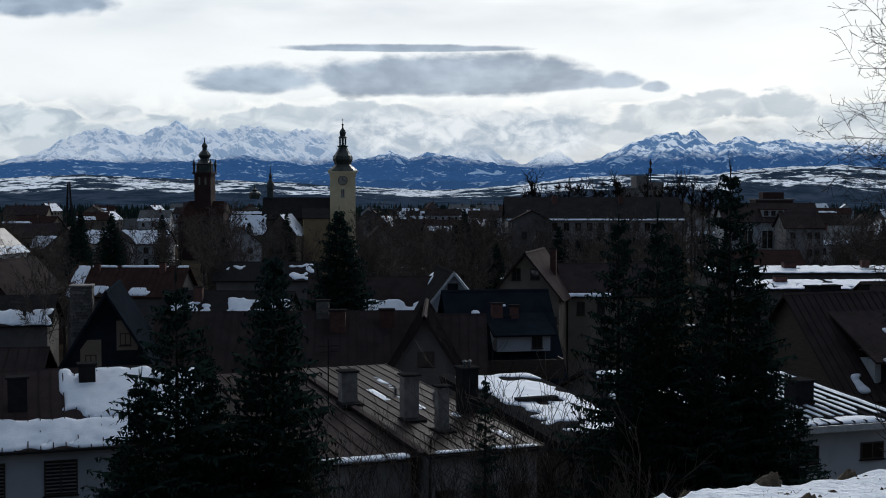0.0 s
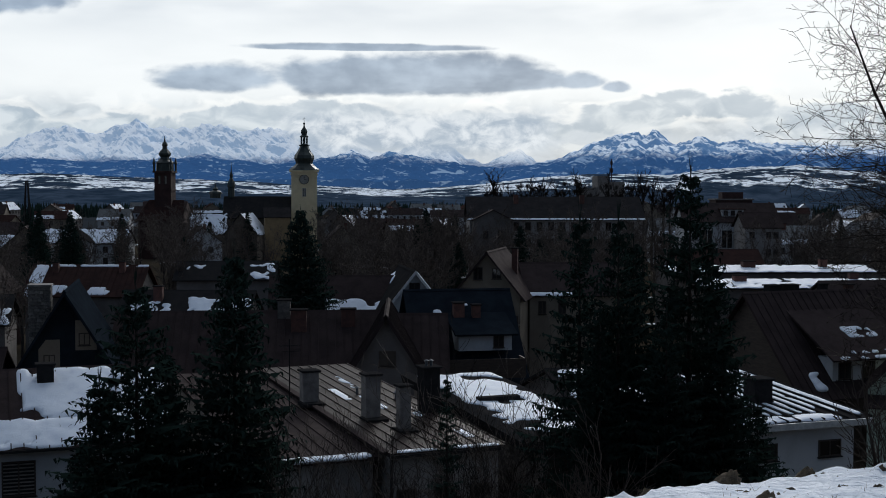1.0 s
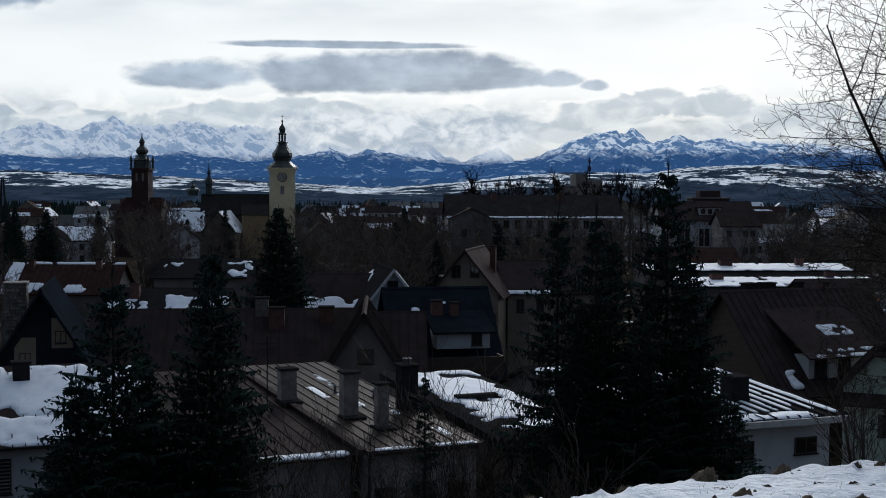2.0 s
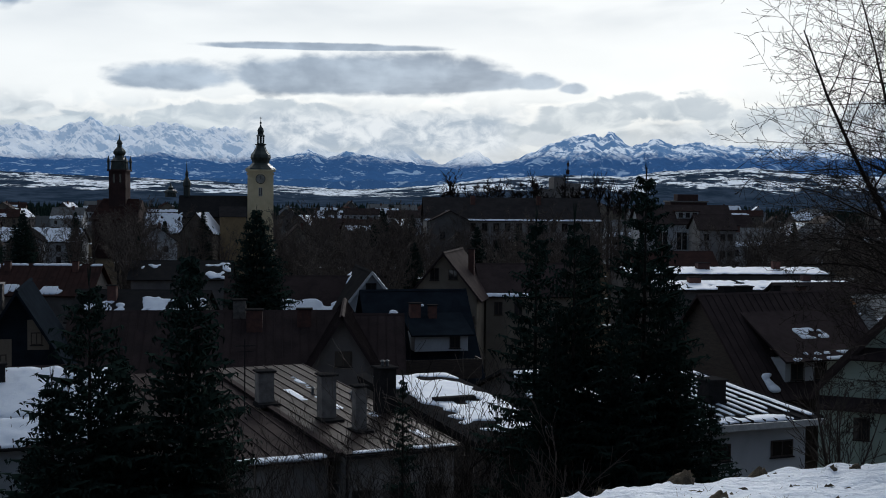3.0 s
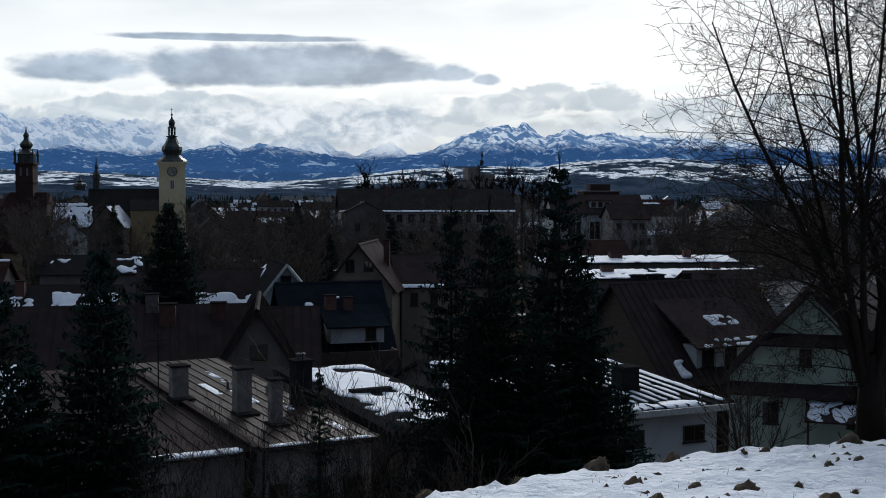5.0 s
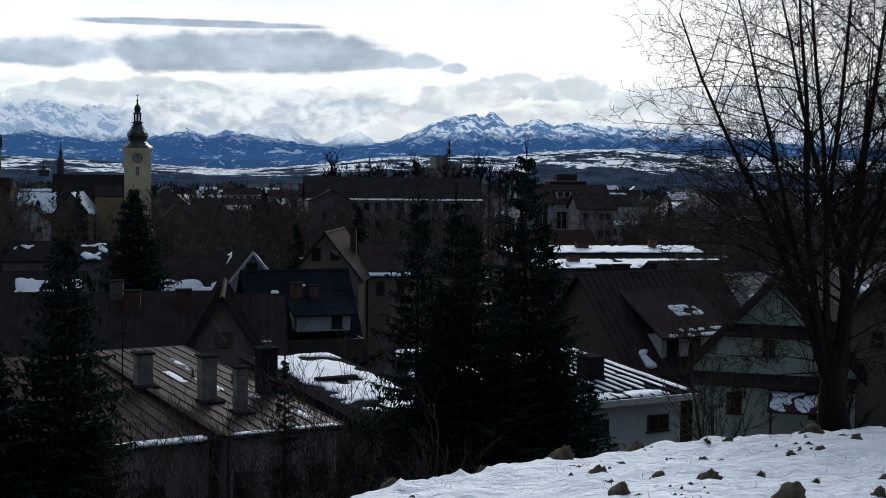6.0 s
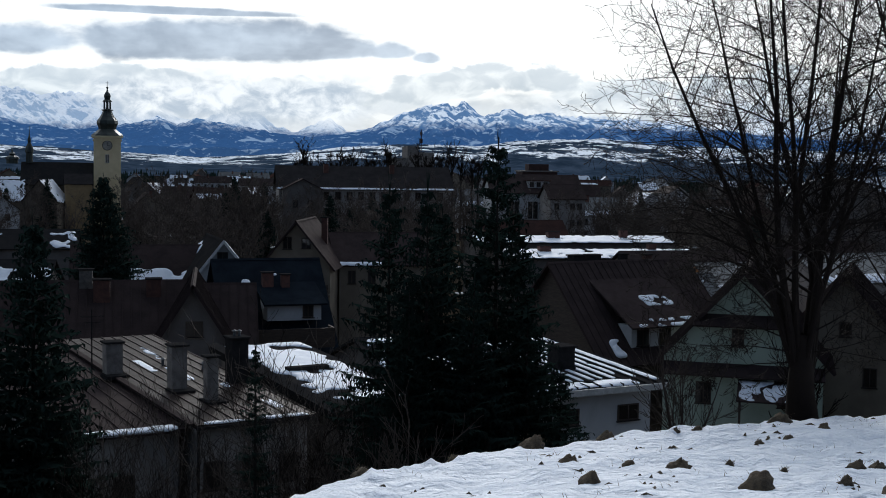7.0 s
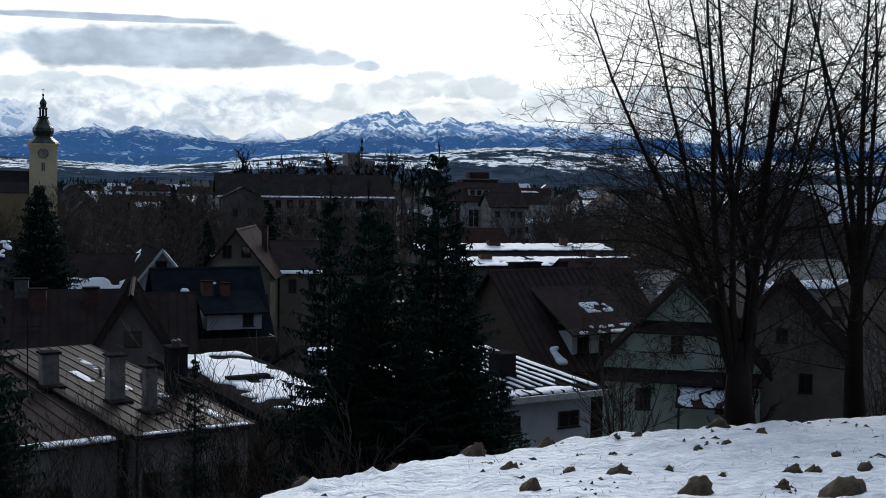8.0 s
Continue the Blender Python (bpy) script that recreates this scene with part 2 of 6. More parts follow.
def turned(profile, sides=12, sq=False, twist=0.0):
    """A lathe: rows of (radius, z)."""
    bm = bmesh.new()
    rings = []
    for r, z in profile:
        ring = []
        for i in range(sides):
            a = 2 * math.pi * (i + 0.5) / sides + twist
            k = r / max(abs(math.cos(a)), abs(math.sin(a))) if sq else r
            ring.append(bm.verts.new((k * math.cos(a), k * math.sin(a), z)))
        rings.append(ring)
    for p, q in zip(rings, rings[1:]):
        for i in range(sides):
            bm.faces.new((p[i], p[(i + 1) % sides], q[(i + 1) % sides], q[i]))
    bm.faces.new(rings[0][::-1])
    bm.faces.new(rings[-1])
    return bm


def shift(bm, x=0, y=0, z=0):
    bmesh.ops.translate(bm, verts=bm.verts, vec=(x, y, z))
    return bm


# ---- the lie of the land ----
def crest(a):
    """How far the hilltop meadow reaches before it breaks away, by bearing in degrees."""
    return max(9.0, 13.0 + 0.5 * (a - 3.0)) if -60 < a < 34 else (28.5 if 34 <= a < 120 else 40.0 if abs(a) >= 120 else 9.0)


def smooth01(t):
    t = min(1.0, max(0.0, t))
    return t * t * (3 - 2 * t)


def meadow(x, y):
    """Height of the hilltop's sloping meadow, with its hummocks."""
    along = -x * math.sin(radians(5)) + y * math.cos(radians(5))
    z = 16.9 - 0.1524 * max(along, -15.0)
    z += 0.10 * noise.noise(Vector((x * 0.35, y * 0.35, 1.0))) + 0.10 * noise.noise(Vector((x * 1.1, y * 1.1, 4.0))) + 0.045 - 0.10 * abs(noise.noise(Vector((x * 2.1, y * 1.6, 9.0)))) + 0.025 * noise.noise(Vector((x * 6.5, y * 6.5, 9.0)))
    return z


def ground_z(x, y):
    d = math.hypot(x, y)
    a = math.degrees(math.atan2(x, y))
    town = 0.25 * noise.noise(Vector((x * 0.03, y * 0.03, 0.5)))
    if d > 500:
        town += 2.0 * smooth01((d - 700) / 900.0) + 0.5 * noise.noise(Vector((x * 0.004, y * 0.004, 2.0)))
    c = crest(a)
    if d < c:
        return meadow(x, y)
    k = smooth01((d - c) / 27.0)
    k = 0.35 * min(1.0, (d - c) / 27.0) + 0.65 * k
    edge = meadow(x * c / d, y * c / d) if d > 1e-6 else 0
    if abs(a) > 90:
        return edge + (0.0 - edge) * smooth01((d - c) / 150.0)
    bumps = 0.15 * noise.noise(Vector((x * 0.4, y * 0.4, 3.0))) * (1 - k)
    return edge + (town - edge) * k + bumps


def fields_material():
    """Valley floor: wet turf and bare soil near by, snowed-over fields and dark woods farther off."""
    m = bpy.data.materials.new("valley_ground")
    m.use_nodes = True
    T = Tree(m.node_tree)
    at = T.n("ShaderNodeNewGeometry").outputs["Position"]
    s = T.n("ShaderNodeSeparateXYZ", {0: at})
    flat_at = T.n("ShaderNodeCombineXYZ", {0: s.outputs[0], 1: s.outputs[1], 2: 0.0}).outputs[0]
    turf = T.mix(T.noise(flat_at, 0.8, 6, 0.65), (0.065, 0.052, 0.038), (0.030, 0.027, 0.021))
    patch = T.step(T.noise(flat_at, 0.05, 6, 0.6, 0.5), 0.60, 0.64)
    near = T.mix(patch, turf, (0.72, 0.76, 0.82))
    strip = T.noise(T.scaled(flat_at, (0.0035, 0.0075, 1)), 1.0, 6, 0.62, 0.6)
    woods = T.mix(T.noise(flat_at, 0.02, 4, 0.6), (0.022, 0.028, 0.034), (0.045, 0.050, 0.056))
    far = T.mix(T.step(strip, 0.60, 0.63), woods, (0.70, 0.75, 0.83))
    d = T.n("ShaderNodeVectorMath", {0: flat_at}, operation="LENGTH").outputs["Value"]
    col = T.mix(T.step(d, 1250, 1500), T.mix(T.step(d, 420, 650), near, woods), far)
    bs = T.n("ShaderNodeBsdfPrincipled", {"Base Color": col, "Roughness": 0.9, "Specular IOR Level": 0.0})
    T.put(bs.inputs["Normal"], T.n("ShaderNodeBump", {"Strength": 0.5, "Distance": 0.1, "Height": T.noise(flat_at, 2.0, 5)}))
    T.n("ShaderNodeOutputMaterial", {0: bs})
    return m


def build_ground():
    bearings = [-180 + 5 * i for i in range(31)] + [-26 + 0.25 * i for i in range(264)] + [40 + 5 * i for i in range(1, 29)]
    radii = [0.6]
    while radii[-1] < 4900:
        r = radii[-1]
        radii.append(r * (1.018 if r < 32 else 1.035 if r < 45 else 1.06 if r < 600 else 1.05) + 0.02)
    verts = [(0, 0, ground_z(0, 0.01))]
    for r in radii:
        for b in bearings:
            x, y = r * math.sin(radians(b)), r * math.cos(radians(b))
            verts.append((x, y, ground_z(x, y)))
    nb = len(bearings)
    faces, slots = [], []
    for j in range(nb):
        faces.append((0, 1 + (j + 1) % nb, 1 + j))
        slots.append(0)
    for i in range(len(radii) - 1):
        for j in range(nb):
            k = (j + 1) % nb
            faces.append((1 + i * nb + j, 1 + i * nb + k, 1 + (i + 1) * nb + k, 1 + (i + 1) * nb + j))
            slots.append(0 if radii[i] < crest(bearings[j]) + 1.5 else 1)
    g = link("ground", verts, faces, [M["snow_hill"], fields_material()], smooth=True)
    g.data.polygons.foreach_set("material_index", slots)
    tagged(g, "snow-covered hilltop meadow above a dark wet valley with snowy fields", "ground", kind="structure")


build_ground()


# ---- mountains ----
def mountain_material(name, forest_top, snow_from, rock, air, hazy_rock=(0.09, 0.20, 0.40), rock_edge=0.5, hazy_snow=(0.66, 0.77, 0.92)):
    """Forest below, snow and rock above, in haze-tinted colours. air: the share of glow put in for the airlight of
    kilometres of haze over this far backdrop.
    """
    m = bpy.data.materials.new(name)
    m.use_nodes = True
    T = Tree(m.node_tree)
    geo = T.n("ShaderNodeNewGeometry")
    at = geo.outputs["Position"]
    s = T.n("ShaderNodeSeparateXYZ", {0: at})
    steep = T.n("ShaderNodeSeparateXYZ", {0: geo.outputs["Normal"]}).outputs[2]
    n1 = T.noise(at, 0.006, 7, 0.65, 0.5)
    n2 = T.noise(T.scaled(at, (1, 1, 0.35)), 0.045, 6, 0.7, 0.6)
    h = T.m("ADD", s.outputs[2], T.m("MULTIPLY", T.m("SUBTRACT", n1, 0.5), 90.0))
    h = T.m("ADD", h, T.m("MULTIPLY", T.m("SUBTRACT", n2, 0.5), 50.0))
    # haze is painted in: forest and clearings take its blue, not their own
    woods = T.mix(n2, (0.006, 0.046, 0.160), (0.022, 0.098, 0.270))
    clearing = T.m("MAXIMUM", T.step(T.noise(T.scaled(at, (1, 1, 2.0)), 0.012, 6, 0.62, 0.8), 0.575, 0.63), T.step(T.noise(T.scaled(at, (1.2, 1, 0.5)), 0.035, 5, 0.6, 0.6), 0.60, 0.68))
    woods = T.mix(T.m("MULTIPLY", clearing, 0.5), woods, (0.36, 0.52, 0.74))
    # slantwise ribs of bare rock, which also paint shading down the faces
    slant = T.n("ShaderNodeCombineXYZ", {0: T.m("ADD", s.outputs[0], T.m("MULTIPLY", s.outputs[2], 0.75)), 1: s.outputs[1], 2: T.m("MULTIPLY", s.outputs[2], 0.30)}).outputs[0]
    n3 = T.noise(slant, 0.020, 6, 0.62, 0.9)
    n4 = T.noise(slant, 0.075, 5, 0.6, 0.5)
    bare = T.m("ADD", T.m("ADD", T.m("MULTIPLY", n3, 0.68), T.m("MULTIPLY", n4, 0.32)), T.m("MULTIPLY", T.m("SUBTRACT", steep, 0.62), rock))
    # haze and backlit shade are put into these rock and snow tones
    white = T.mix(T.step(bare, rock_edge - 0.05, rock_edge + 0.06), hazy_rock, hazy_snow)
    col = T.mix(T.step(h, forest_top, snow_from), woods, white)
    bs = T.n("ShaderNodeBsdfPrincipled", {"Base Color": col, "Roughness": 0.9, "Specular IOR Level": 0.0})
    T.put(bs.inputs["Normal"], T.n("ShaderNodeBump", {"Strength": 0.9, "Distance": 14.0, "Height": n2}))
    # the slopes glow in their own colour in place of airlight
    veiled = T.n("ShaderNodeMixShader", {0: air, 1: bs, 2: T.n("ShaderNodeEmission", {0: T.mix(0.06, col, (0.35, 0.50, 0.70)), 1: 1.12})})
    T.n("ShaderNodeOutputMaterial", {0: veiled})
    return m


def profile_at(profile, a):
    for (a0, h0), (a1, h1) in zip(profile, profile[1:]):
        if a <= a1:
            return h0 + (h1 - h0) * max(0.0, (a - a0) / (a1 - a0))
    return profile[-1][1]


def build_range(name, label, profile, r_crest, depth, mat, jag, foot, seed):
    """A mountain range: a height field whose crest follows (bearing, angle up) and whose flanks are cut by gullies."""
    nu, nv = 520, 46
    verts, faces = [], []
    for i in range(nu):
        a = -24 + 64 * i / (nu - 1)
        top = EYE + r_crest * math.tan(radians(profile_at(profile, a)))
        for j in range(nv):
            v = j / (nv - 1)
            r = r_crest - depth * (1 - v)
            x, y = r * math.sin(radians(a)), r * math.cos(radians(a))
            p = Vector((x * 0.006, y * 0.006, seed))
            rid = 1 - abs(noise.noise(p * 1.0)) * 2
            rid2 = 1 - abs(noise.noise(p * 3.1 + Vector((5, 1, 0)))) * 2
            rid3 = noise.noise(p * 9.0)
            rel = jag * (0.55 * rid + 0.3 * rid2 + 0.22 * rid3 - 0.35)
            z = foot + (top - foot) * v ** 1.25 + rel * (top - foot) * (0.25 + 0.75 * v) * (1 - 0.72 * v)
            z += jag * (top - foot) * 0.06 * v * (noise.noise(p * 14) + 0.6 * noise.noise(p * 31))
            verts.append((x, y, z))
        verts.append((1.03 * verts[-1][0], 1.03 * verts[-1][1], foot - 30))
    n1 = nv + 1
    for i in range(nu - 1):
        for j in range(nv):
            faces.append((i * n1 + j, (i + 1) * n1 + j, (i + 1) * n1 + j + 1, i * n1 + j + 1))
    ob = link(name, verts, faces, mat, smooth=True)
    tagged(ob, label, "mountain", kind="structure")


BACK = [(-19.4, 1.31), (-18.0, 1.62), (-16.7, 2.26), (-15.5, 2.60), (-14.7, 2.70), (-13.5, 2.47), (-12.6, 2.80), (-12.0, 3.06), (-11.1, 2.72), (-10.2, 2.65), (-8.8, 2.98), (-7.8, 2.70), (-6.2, 2.70), (-5.2, 2.78), (-4.2, 2.65), (-2.4, 2.08), (-0.6, 1.75), (0.4, 2.08), (1.4, 2.52), (2.7, 1.57), (3.7, 1.31), (5.2, 1.93), (6.0, 1.31), (7.1, 1.52), (15.5, 1.88), (17.3, 2.26), (18.5, 2.08), (22.3, 2.01), (24.5, 2.18), (27.6, 2.08), (30.6, 1.88)]
FRONT = [(-19.4, 1.18), (-18.0, 1.34), (-16.4, 1.44), (-14.7, 1.31), (-12.3, 1.34), (-9.8, 1.57), (-8.8, 1.65), (-6.8, 1.34), (-5.7, 1.31), (-4.2, 1.44), (-3.2, 1.54), (-2.4, 1.88), (-1.6, 1.49), (-0.7, 1.77), (0.4, 1.62), (2.0, 1.36), (3.5, 1.18), (4.5, 1.11), (6.6, 1.36), (7.6, 1.75), (8.3, 2.08), (9.3, 2.39), (10.3, 2.57), (10.9, 2.49), (11.3, 2.70), (12.1, 2.08), (13.3, 2.44), (14.1, 2.10), (15.2, 2.32), (16.4, 2.05), (19.2, 1.92), (22.3, 1.69), (24.5, 1.36), (30.6, 1.11)]
HILLS = [(-19.4, 0.64), (-15.9, 0.80), (-12.3, 0.64), (-8.5, 0.54), (-4.2, 0.33), (-0.6, 0.13), (3.0, 0.33), (5.5, 0.64), (8.6, 0.85), (11.8, 0.80), (13.8, 1.05), (17.3, 1.18), (20.1, 0.98), (24.5, 0.85), (30.6, 0.72)]
build_range("mountain_range_far", "snow-covered jagged high mountain range under low cloud", BACK, 4700, 600, mountain_material("hazed_high_snow", 100, 150, 0.30, 0.55, (0.30, 0.43, 0.62), 0.545, (0.62, 0.72, 0.86)), 0.8, 60, 3.0)
build_range("mountain_range_near", "forested mountain front, tinted blue for haze, with a bare snowy rock summit", FRONT, 4150, 700, mountain_material("hazed_forest_front", 116, 158, 0.30, 0.58, rock_edge=0.595), 0.8, 50, 11.0)


def cloud_bank():
    """Low cloud that lies along the high range and hides parts of it."""
    m = bpy.data.materials.new("cloud_bank")
    m.use_nodes = True
    T = Tree(m.node_tree)
    at = T.n("ShaderNodeNewGeometry").outputs["Position"]
    s = T.n("ShaderNodeSeparateXYZ", {0: at})
    bear = T.m("MULTIPLY", T.m("ARCTAN2", s.outputs[0], s.outputs[1]), 57.2958)
    n = T.noise(T.scaled(at, (1, 1, 1.8)), 0.004, 7, 0.6, 0.5)
    n2 = T.noise(T.scaled(at, (1, 1, 1.5)), 0.011, 6, 0.6, 0.4)
    mid = T.m("SUBTRACT", T.m("MULTIPLY", T.step(bear, -7.0, -3.5), T.step(bear, 8.5, 5.0)), T.m("MULTIPLY", T.step(bear, -5.0, -8.0), 0.9))
    right = T.step(bear, 12.5, 16.0)
    fill = T.m("ADD", T.m("MULTIPLY", T.m("MAXIMUM", mid, T.m("MULTIPLY", right, 0.55)), 0.34), T.m("ADD", T.m("MULTIPLY", n, 0.65), T.m("MULTIPLY", n2, 0.35)))
    up = T.m("MULTIPLY", T.step(s.outputs[2], 110.0, 190.0), T.step(s.outputs[2], 330.0, 245.0))
    alpha = T.m("MULTIPLY", T.step(fill, 0.54, 0.80), up)
    col = T.mix(T.step(n2, 0.35, 0.65), (0.42, 0.50, 0.59), (0.80, 0.85, 0.89))
    sh = T.n("ShaderNodeMixShader", {0: alpha, 1: T.n("ShaderNodeBsdfTransparent"), 2: T.n("ShaderNodeEmission", {0: col, 1: 1.0})})
    T.n("ShaderNodeOutputMaterial", {0: sh})
    verts, faces = [], []
    for i in range(65):
        a = radians(-24 + i)
        for z in (60, 150, 240, 340):
            r = 4210 + 0.15 * z
            verts.append((r * math.sin(a), r * math.cos(a), z))
    for i in range(64):
        for j in range(3):
            faces.append((i * 4 + j, i * 4 + 4 + j, i * 4 + 5 + j, i * 4 + 1 + j))
    ob = link("backdrop_cloud", verts, faces, m, smooth=True)
    ob.visible_shadow = True
    tagged(ob, "low white cloud lying along the high mountains", "cloud", kind="structure")


cloud_bank()


def hills_material():
    m = bpy.data.materials.new("foothills")
    m.use_nodes = True
    T = Tree(m.node_tree)
    at = T.n("ShaderNodeNewGeometry").outputs["Position"]
    n = T.noise(T.scaled(at, (0.008, 0.0045, 0.035)), 1.0, 6, 0.6, 0.5)
    n2 = T.noise(T.scaled(at, (0.03, 0.015, 0.08)), 1.0, 5, 0.65, 0.3)
    # the blue of distant haze is painted into woods and snowy fields
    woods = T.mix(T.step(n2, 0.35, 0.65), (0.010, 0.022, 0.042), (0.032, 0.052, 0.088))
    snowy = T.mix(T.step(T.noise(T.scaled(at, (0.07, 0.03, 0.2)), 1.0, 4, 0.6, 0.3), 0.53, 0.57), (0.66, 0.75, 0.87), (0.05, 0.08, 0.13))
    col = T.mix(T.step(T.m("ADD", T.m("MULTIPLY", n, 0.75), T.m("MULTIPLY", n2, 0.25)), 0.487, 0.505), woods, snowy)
    flat_at = T.scaled(at, (1, 1, 0))
    reach = T.m("ADD", T.n("ShaderNodeVectorMath", {0: flat_at}, operation="LENGTH").outputs["Value"], T.m("MULTIPLY", T.m("SUBTRACT", n2, 0.5), 900.0))
    col = T.mix(T.step(reach, 1850, 1950), woods, col)
    bs = T.n("ShaderNodeBsdfPrincipled", {"Base Color": col, "Roughness": 0.9, "Specular IOR Level": 0.0})
    # haze is put in as a glow of the hills' own colour
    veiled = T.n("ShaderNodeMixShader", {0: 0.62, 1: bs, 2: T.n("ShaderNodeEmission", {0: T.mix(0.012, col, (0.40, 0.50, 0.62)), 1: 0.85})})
    T.n("ShaderNodeOutputMaterial", {0: veiled})
    return m


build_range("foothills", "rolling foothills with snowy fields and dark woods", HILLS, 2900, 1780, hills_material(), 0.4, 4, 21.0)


# ---- roofs, snow, windows ----
GRID = {"n": 0}


def window(parent, x, z, w, h, y, turn=0.0, frame_mat="wood_dark", mullions=1, sill=True, slats=0):
    """A framed window on a wall: x along the wall, y the wall's plane, turn the wall's direction."""
    R = Matrix.Rotation(radians(turn), 4, "Z")
    t = 0.07
    dims = [(x - w / 2, x + w / 2, y - 0.05, y + 0.01, z + h / 2 - t, z + h / 2), (x - w / 2, x + w / 2, y - 0.05, y + 0.01, z - h / 2, z - h / 2 + t),
            (x - w / 2, x - w / 2 + t, y - 0.05, y + 0.01, z - h / 2 + t, z + h / 2 - t), (x + w / 2 - t, x + w / 2, y - 0.05, y + 0.01, z - h / 2 + t, z + h / 2 - t)]
    for k in range(mullions):
        c = x - w / 2 + w * (k + 1) / (mullions + 1)
        dims.append((c - 0.035, c + 0.035, y - 0.045, y + 0.01, z - h / 2 + t, z + h / 2 - t))
    bm = boxes(*dims)
    bmesh.ops.transform(bm, matrix=R, verts=bm.verts)
    win = part("window", bm, M[frame_mat], parent)
    bm = boxes((x - w / 2 + t, x + w / 2 - t, y - 0.02, y - 0.008, z - h / 2 + t, z + h / 2 - t))
    bmesh.ops.transform(bm, matrix=R, verts=bm.verts)
    part("pane", bm, M["glass"], win, "dark window glass")
    for k in range(slats):
        zz = z - h / 2 + t + (h - 2 * t) * (k + 0.5) / slats
        part("slat", boxes((x - w / 2 + t, x + w / 2 - t, y - 0.034, y - 0.022, zz - 0.035, zz + 0.03)), M["concrete"], win)
    if sill:
        bm = boxes((x - w / 2 - 0.06, x + w / 2 + 0.06, y - 0.13, y + 0.01, z - h / 2 - 0.05, z - h / 2 - 0.003))
        bmesh.ops.transform(bm, matrix=R, verts=bm.verts)
        part("sill", bm, M["dark_metal"], win)
    return win


def slope_slab(p00, p10, p11, p01, thick):
    """A roof slab over four corners: eave left, eave right, ridge right, ridge left."""
    bm = bmesh.new()
    p00, p10, p11, p01 = (Vector(p) for p in (p00, p10, p11, p01))
    n = (p10 - p00).cross(p01 - p00).normalized()
    top = [bm.verts.new(p) for p in (p00, p10, p11, p01)]
    low = [bm.verts.new(p - n * thick) for p in (p00, p10, p11, p01)]
    bm.faces.new(top)
    bm.faces.new(low[::-1])
    for i in range(4):
        j = (i + 1) % 4
        bm.faces.new((low[i], low[j], top[j], top[i]))
    return bm


SEAM = {}


def seams(parent, p00, p10, p11, p01, gap, high=0.05, wide=0.05):
    """Standing seams up a metal roof, each a thin strip of its own."""
    if not SEAM:
        bm = boxes((-0.5, 0.5, 0, 1, -0.2, 1))
        me = bpy.data.meshes.new("seam")
        bm.to_mesh(me)
        bm.free()
        SEAM["mesh"] = me
    if parent.data.materials[0].name not in SEAM:
        me = SEAM["mesh"].copy()
        me.materials.append(parent.data.materials[0])
        SEAM[parent.data.materials[0].name] = me
    me = SEAM[parent.data.materials[0].name]
    p00, p10, p11, p01 = (Vector(p) for p in (p00, p10, p11, p01))
    n = (p10 - p00).cross(p01 - p00).normalized()
    k = max(2, int((p10 - p00).length / gap))
    for i in range(k + 1):
        a, b = p00.lerp(p10, i / k), p01.lerp(p11, i / k)
        if (b - a).length < 0.3:
            continue
        up = (b - a).normalized()
        x = up.cross(n).normalized()
        m = Matrix((x, up, n)).transposed().to_4x4()
        m.translation = a
        st = new("seam", me)
        st.parent = parent
        st.matrix_local = m @ Matrix.Diagonal((wide, (b - a).length, high, 1))


